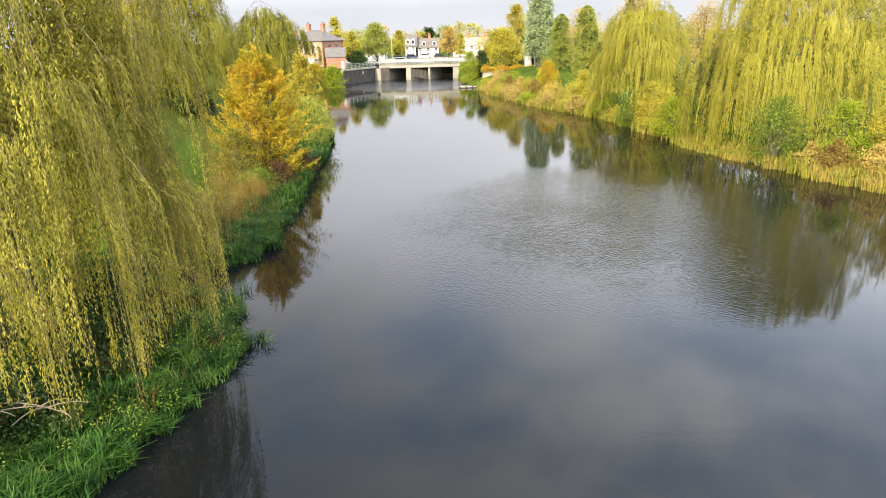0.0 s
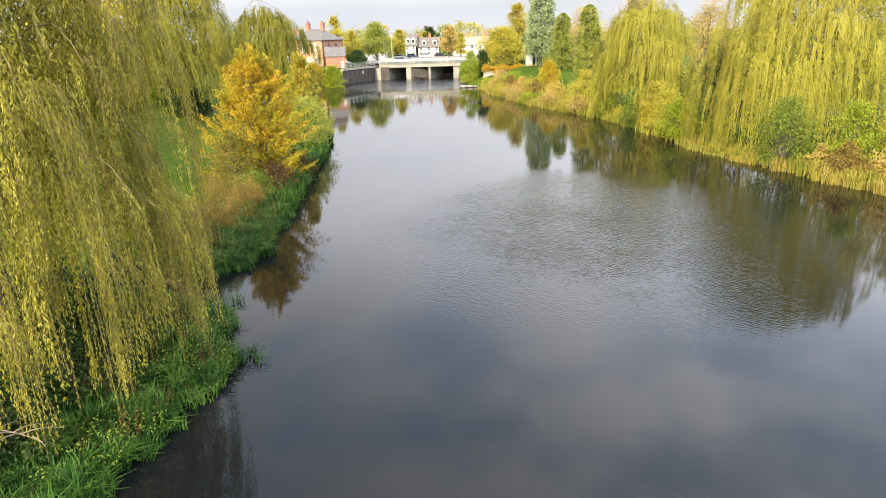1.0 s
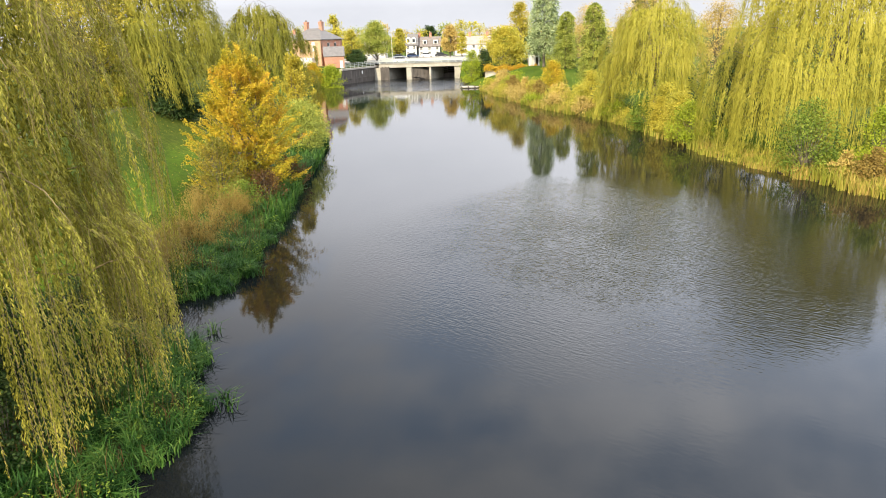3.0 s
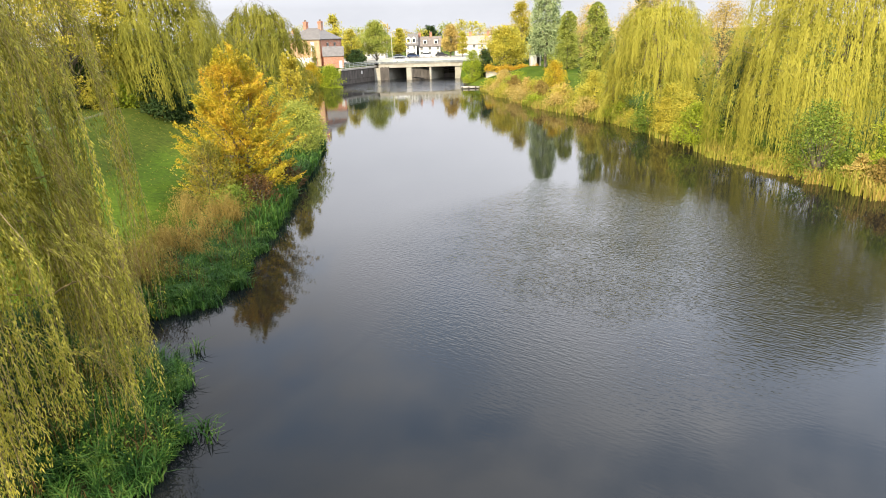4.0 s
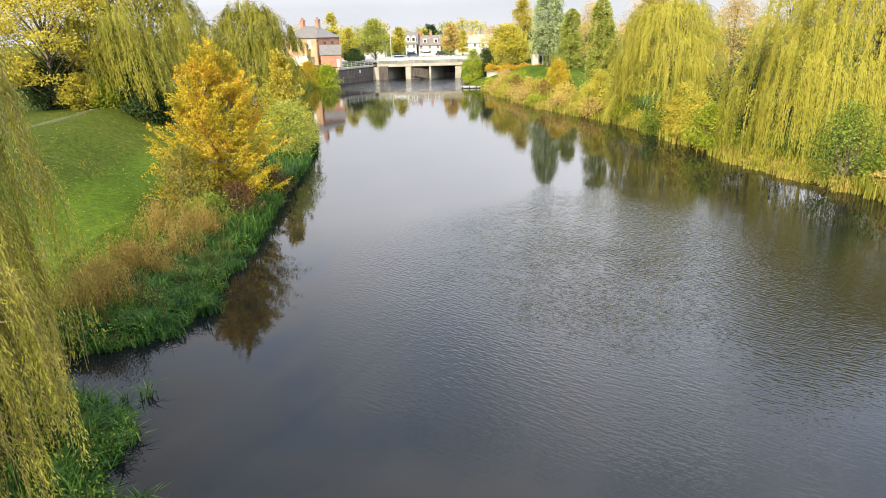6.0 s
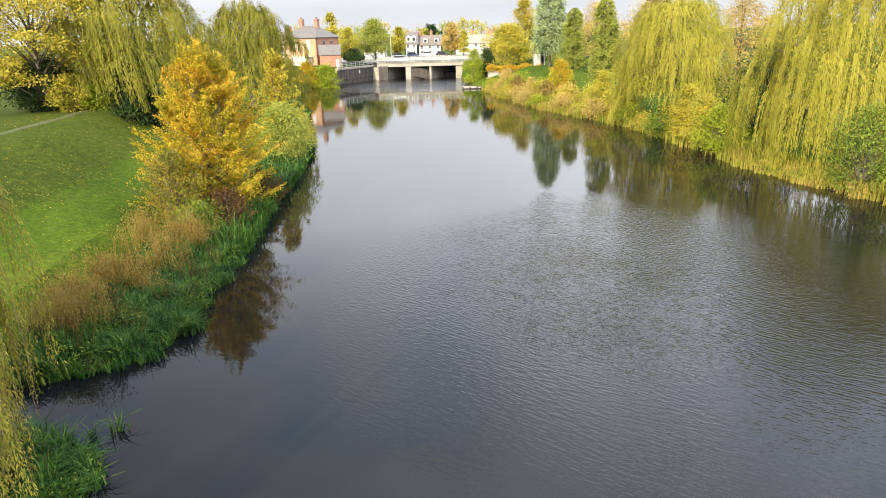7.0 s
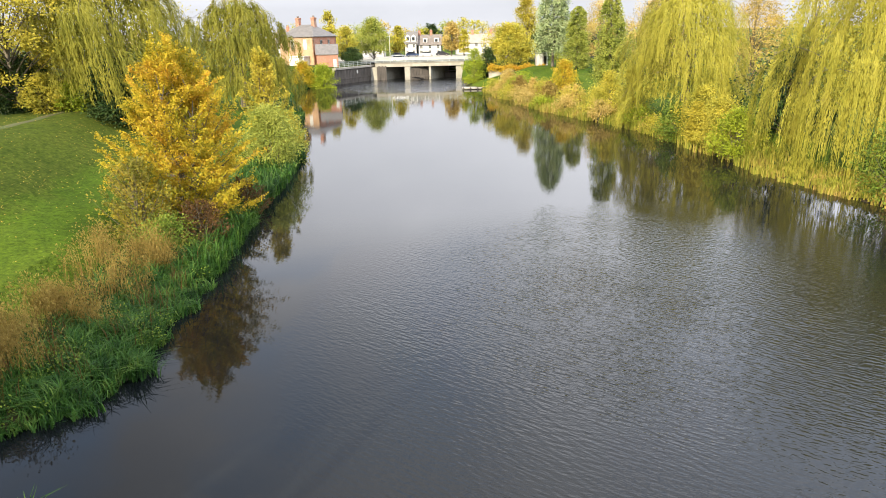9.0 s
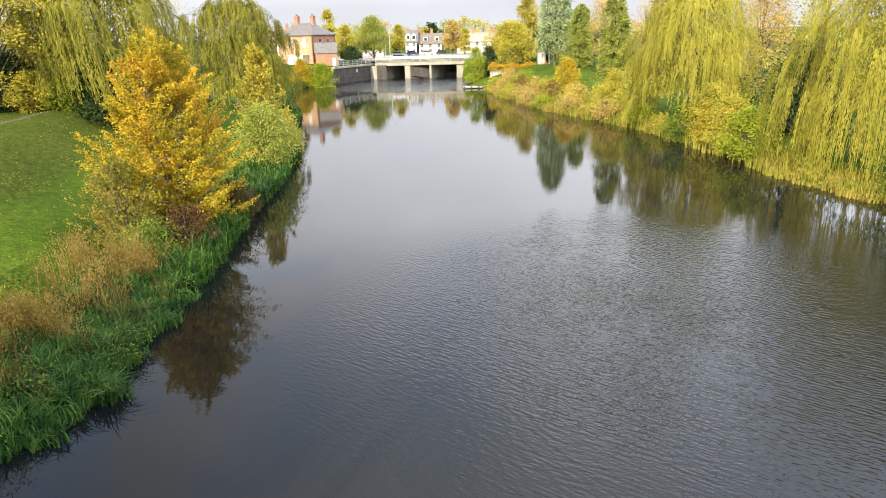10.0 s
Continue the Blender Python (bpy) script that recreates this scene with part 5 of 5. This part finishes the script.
def car(x, y, rz, paint, label):
    c = thing("car", x, y, 4.53 if y > 199 else 4.48, label, "car", "parked cars")
    c.rotation_euler = (0, 0, radians(rz))
    part("body", prism(bmesh.new(), [(-2.1, 0.3), (2.1, 0.3), (2.15, 0.75), (1.2, 0.95), (-1.9, 1.0), (-2.15, 0.8)], -0.85, 0.85), paint, c)
    part("cabin", prism(bmesh.new(), [(1.15, 0.955), (0.45, 1.45), (-1.3, 1.48), (-1.85, 1.005)], -0.74, 0.74), M_GLASS, c)
    part("roof", boxes((-1.25, 0.4, -0.7, 0.7, 1.485, 1.53), bev=0.02), paint, c)
    for wx_ in (-1.3, 1.35):
        for wy_ in (-0.8, 0.8):
            bm = bmesh.new()
            bmesh.ops.create_cone(bm, cap_ends=True, segments=14, radius1=0.32, radius2=0.32, depth=0.2, matrix=pose(wx_, wy_, 0.32, 90, 0, 0))
            w_ = part("wheel", bm, M_TYRE, c)
            bm = bmesh.new()
            bmesh.ops.create_cone(bm, cap_ends=True, segments=10, radius1=0.19, radius2=0.17, depth=0.22, matrix=pose(wx_, wy_ * 1.01, 0.32, 90, 0, 0))
            part("rim", bm, M_POLE, w_)
    return c


car(-13.0, 222, 0, M_CAR[0], "silver hatchback parked by the road")
car(-9.0, 231, 0, M_CAR[3], "dark blue car parked by the houses")
car(-4.2, 231, 0, M_CAR[2], "white car parked by the houses")
car(0.6, 231, 0, M_CAR[1], "black car parked by the houses")
car(-11.0, 196.2, 0, M_CAR[2], "white car on the bridge road")

# ---- reeds, sedge, lawn ----
def scatter(rng, n, y0, y1, table, sign, s0, s1):
    y = rng.uniform(y0, y1, n)
    s = rng.uniform(s0, s1, n)
    return bank_line(table, y) - sign * s, y, s


def stuff(name, v, f, mat, label, category):
    return tagged(add(name, raw_mesh(name, v, f, mat)), label, category, kind="stuff")


def tuft_noise(x, y, sc, off=0.0):
    return np.sin(x * sc + off + 1.7 * np.sin(y * sc * 0.8)) * np.sin(y * sc * 1.1 + 2.1 * np.sin(x * sc * 0.6 + off))


rng = np.random.default_rng(400)
x, y, s = scatter(rng, 64000, 10, 62, LEFT_BANK, 1, -0.9, 4.2)
clump = tuft_noise(x, y, 2.3) + 0.6 * tuft_noise(x, y, 5.1, 2.0)
edge = 0.5 * tuft_noise(x, y, 1.3) + 0.3 * tuft_noise(x, y, 3.7, 1.0)
keep = (s > -0.45 + edge) & (clump > -0.75) & (rng.random(len(x)) < np.interp(s, [-0.6, 0, 2.6, 4.2], [0.6, 1, 1, 0.4])) & ((y < 40) | (rng.random(len(x)) < 0.75))
x, y, s, clump = x[keep], y[keep], s[keep], clump[keep]
p = np.stack([x, y, np.maximum(land(x, y), -0.05)], -1)
h = rng.uniform(0.4, 0.95, len(x)) * (0.9 + 0.45 * clump) * np.interp(s, [-0.6, 0.3, 3], [0.8, 1.05, 0.9])
az = rng.uniform(0, 6.283, len(x)) * 0.6 + 1.6 * tuft_noise(x, y, 1.9, 4.0)
v, f = blade_quads(p, np.maximum(h, 0.25), az, rng.uniform(0.25, 1.15, len(x)), rng.uniform(0.013, 0.028, len(x)))
stuff("reeds", v, f, M_REED, "lush green reeds along the water's edge", "reeds")

# outlying tufts that stand in the shallows
for k, (x, y, n) in enumerate([(-9.5, 29.3, 26), (-10.1, 28.9, 18), (-7.3, 24.0, 30), (-7.7, 23.5, 36), (-7.0, 23.4, 16)]):
    rg = np.random.default_rng(420 + k)
    p = np.stack([x + rg.normal(0, 0.14, n), y + rg.normal(0, 0.10, n), np.full(n, -0.05)], -1)
    v, f = blade_quads(p, rg.uniform(0.35, 0.8, n), rg.uniform(0, 6.283, n), rg.uniform(0.3, 1.2, n), rg.uniform(0.012, 0.026, n))
    tagged(add("reed_tuft", raw_mesh("reed_tuft", v, f, M_REED)), "small tuft of green reeds standing in the shallows", "reeds", "reed tufts")

x, y, s = scatter(rng, 14000, 62, 172, LEFT_BANK, 1, -0.7, 3.2)
p = np.stack([x, y, np.maximum(land(x, y), -0.05)], -1)
h = rng.uniform(0.6, 1.3, len(x))
v, f = blade_quads(p, h, rng.uniform(0, 6.283, len(x)), rng.uniform(0.15, 0.8, len(x)), rng.uniform(0.03, 0.06, len(x)))
stuff("reeds", v, f, M_REED, "green reeds along the farther bank", "reeds")

x, y, s = scatter(rng, 40000, 36, 150, RIGHT_BANK, -1, -1.3, 3.6)
keep = (s > -0.4 + 0.5 * tuft_noise(x, y, 0.8) + 0.4 * tuft_noise(x, y, 2.1, 3.0)) & ((y < 67) | (rng.random(len(x)) < 0.55 + 0.45 * tuft_noise(x, y, 0.6, 5.0)))
x, y, s = x[keep], y[keep], s[keep]
p = np.stack([x, y, np.maximum(land(x, y), -0.05)], -1)
h = rng.uniform(0.6, 1.35, len(x)) * np.where((y > 56) & (y < 67), 0.55, 1.0) * np.interp(y, [90, 105], [1.0, 0.75]) * (1 + 0.3 * tuft_noise(x, y, 0.5) + 0.3 * tuft_noise(x, y, 1.7, 2.0))
v, f = blade_quads(p, h, rng.uniform(0, 6.283, len(x)), rng.uniform(0.1, 0.6, len(x)), rng.uniform(0.025, 0.05, len(x)))
stuff("sedge", v, f, M_SEDGE, "tall yellow-green sedge with brown stems", "sedge")

# broad-leaved herbs and brown stalks among the reeds
x, y, s = scatter(rng, 30000, 11, 64, LEFT_BANK, 1, -0.3, 4.4)
keep = tuft_noise(x, y, 0.8, 7.0) + 0.5 * tuft_noise(x, y, 2.9, 2.0) > 0.35
x, y, s = x[keep], y[keep], s[keep]
p = np.stack([x, y, np.maximum(land(x, y), 0) + rng.uniform(0.15, 0.85, len(x))], -1)
v, f = leaf_quads(p, rng.normal(0, 1, p.shape) * [1, 1, 0.5], rng.normal(0, 0.5, p.shape) + [0, 0, 1], rng.uniform(0.06, 0.15, len(x)), rng.uniform(0.018, 0.035, len(x)))
stuff("herbs", v, f, M_GREEN, "leafy green herbs among the reeds", "herbs")
x, y, s = scatter(rng, 5000, 12, 64, LEFT_BANK, 1, 0.2, 4.6)
keep = tuft_noise(x, y, 1.1, 9.0) > 0.3
x, y = x[keep], y[keep]
p = np.stack([x, y, np.maximum(land(x, y), 0)], -1)
v, f = blade_quads(p, rng.uniform(0.7, 1.5, len(x)), rng.uniform(0, 6.283, len(x)), rng.uniform(0.1, 0.6, len(x)), rng.uniform(0.008, 0.018, len(x)))
stuff("dry_stalks", v, f, M_RUSSET, "thin russet stalks among the reeds", "stalks")

# spiky clumps of flag leaves at the foot of the autumn tree
x, y, s = scatter(rng, 1500, 46, 62, LEFT_BANK, 1, -0.6, 0.9)
p = np.stack([x, y, np.maximum(land(x, y), -0.05)], -1)
v, f = blade_quads(p, rng.uniform(0.8, 1.9, len(x)), rng.uniform(0, 6.283, len(x)), rng.uniform(0.2, 0.9, len(x)), rng.uniform(0.02, 0.035, len(x)))
stuff("flag_leaves", v, f, M_REED, "tall arching flag leaves at the waterline", "reeds")

# dry grasses gone to seed between the reeds and the lawn
x, y, s = scatter(rng, 5600, 34.5, 46.5, LEFT_BANK, 1, 1.7, 5.4)
keep = rng.random(len(x)) < np.clip(1.5 * tuft_noise(x, y, 1.0) + 0.9 * tuft_noise(x, y, 2.3, 1.0), 0, 1)
x, y, s = x[keep], y[keep], s[keep]
p = np.stack([x, y, land(x, y)], -1)
h = rng.uniform(0.8, 1.9, len(x)) * (1 + 0.3 * tuft_noise(x, y, 0.9, 3.0))
az, lean = rng.uniform(0, 6.283, len(x)), rng.uniform(0.1, 0.5, len(x))
v, f = blade_quads(p, h, az, lean, np.full(len(x), 0.012))
tip = p + np.stack([np.cos(az) * h * lean, np.sin(az) * h * lean, h * (1 - 0.35 * lean)], -1)
m = 16
q = np.repeat(tip, m, 0) + rng.normal(0, 1, (len(tip) * m, 3)) * [0.12, 0.12, 0.22] - [0, 0, 0.18]
v2, f2 = leaf_quads(q, rng.normal(0, 0.5, q.shape) + [0, 0, 1], rng.normal(0, 1, q.shape), rng.uniform(0.06, 0.15, len(q)), rng.uniform(0.012, 0.026, len(q)))
stuff("dry_grass", np.concatenate([v, v2]), np.concatenate([f, f2 + len(v)]), M_BUFF, "tall buff dry grass gone to seed", "grass")

# lawn of the flood bank
x, y, s = scatter(rng, 9000, 34, 52, LEFT_BANK, 1, 3.0, 7.5)
keep = np.abs(bank_line(LEFT_BANK, y) - 21 + 0.5 * np.sin(y * 0.13) - x) > 0.75
x, y = x[keep], y[keep]
p = np.stack([x, y, land(x, y) - 0.01], -1)
h = rng.uniform(0.05, 0.10, len(x)) * (1 + 0.4 * tuft_noise(x, y, 0.6))
v, f = blade_quads(p, h, rng.uniform(0, 6.283, len(x)), rng.uniform(0.9, 1.7, len(x)), rng.uniform(0.015, 0.03, len(x)))
stuff("grass", v, f, M_LAWN, "short green grass of the flood bank", "grass")
x, y, s = scatter(rng, 11000, 34, 90, LEFT_BANK, 1, 5, 24)
keep = rng.random(len(x)) < np.interp(s, [5, 11, 13, 18, 24], [0.12, 0.25, 1, 0.8, 0.2]) * (0.5 + 0.5 * tuft_noise(x, y, 0.5, 3.0))
x, y = x[keep], y[keep]
p = np.stack([x, y, land(x, y) + 0.06], -1)
v, f = leaf_quads(p, rng.normal(0, 1, p.shape) * [1, 1, 0.2], rng.normal(0, 0.3, p.shape) + [0, 0, 1], rng.uniform(0.06, 0.12, len(x)), rng.uniform(0.02, 0.04, len(x)))
stuff("fallen_leaves", v, f, M_FALLEN, "fallen brown and yellow leaves on the grass", "leaves")

# dead branches at the foot of the near willow
for k, (x, y, a) in enumerate([(-13.6, 15.6, 20), (-13.2, 16.8, -15), (-14.6, 14.4, 40)]):
    rg = np.random.default_rng(500 + k)
    z = float(land(x, y))
    b = thing("dead_branch", x, y, z, "bare grey fallen branch among the reeds", "branch")
    b.rotation_euler = (0, 0, radians(a))
    lines = [(bezier((-2.0, 0, 0.1), (0.5, 0.1, 1.6), (2.6, 0.2, 0.9), 9), 0.045, 0.01)]
    for m in range(9):
        t = rg.uniform(0.3, 0.95)
        q0 = bezier((-2.0, 0, 0.1), (0.5, 0.1, 1.6), (2.6, 0.2, 0.9), 40)[int(t * 39)]
        q1 = q0 + rg.normal(0, 0.5, 3) * [1, 1.2, 0.5] + [0.5, 0, 0]
        lines.append((bezier(q0, (q0 + q1) / 2 + [0, 0, 0.2], q1, 5), 0.025, 0.006))
    v, f = tubes(lines, 6)
    add("stem", raw_mesh("stem", v, f, M_DEAD, True), b)
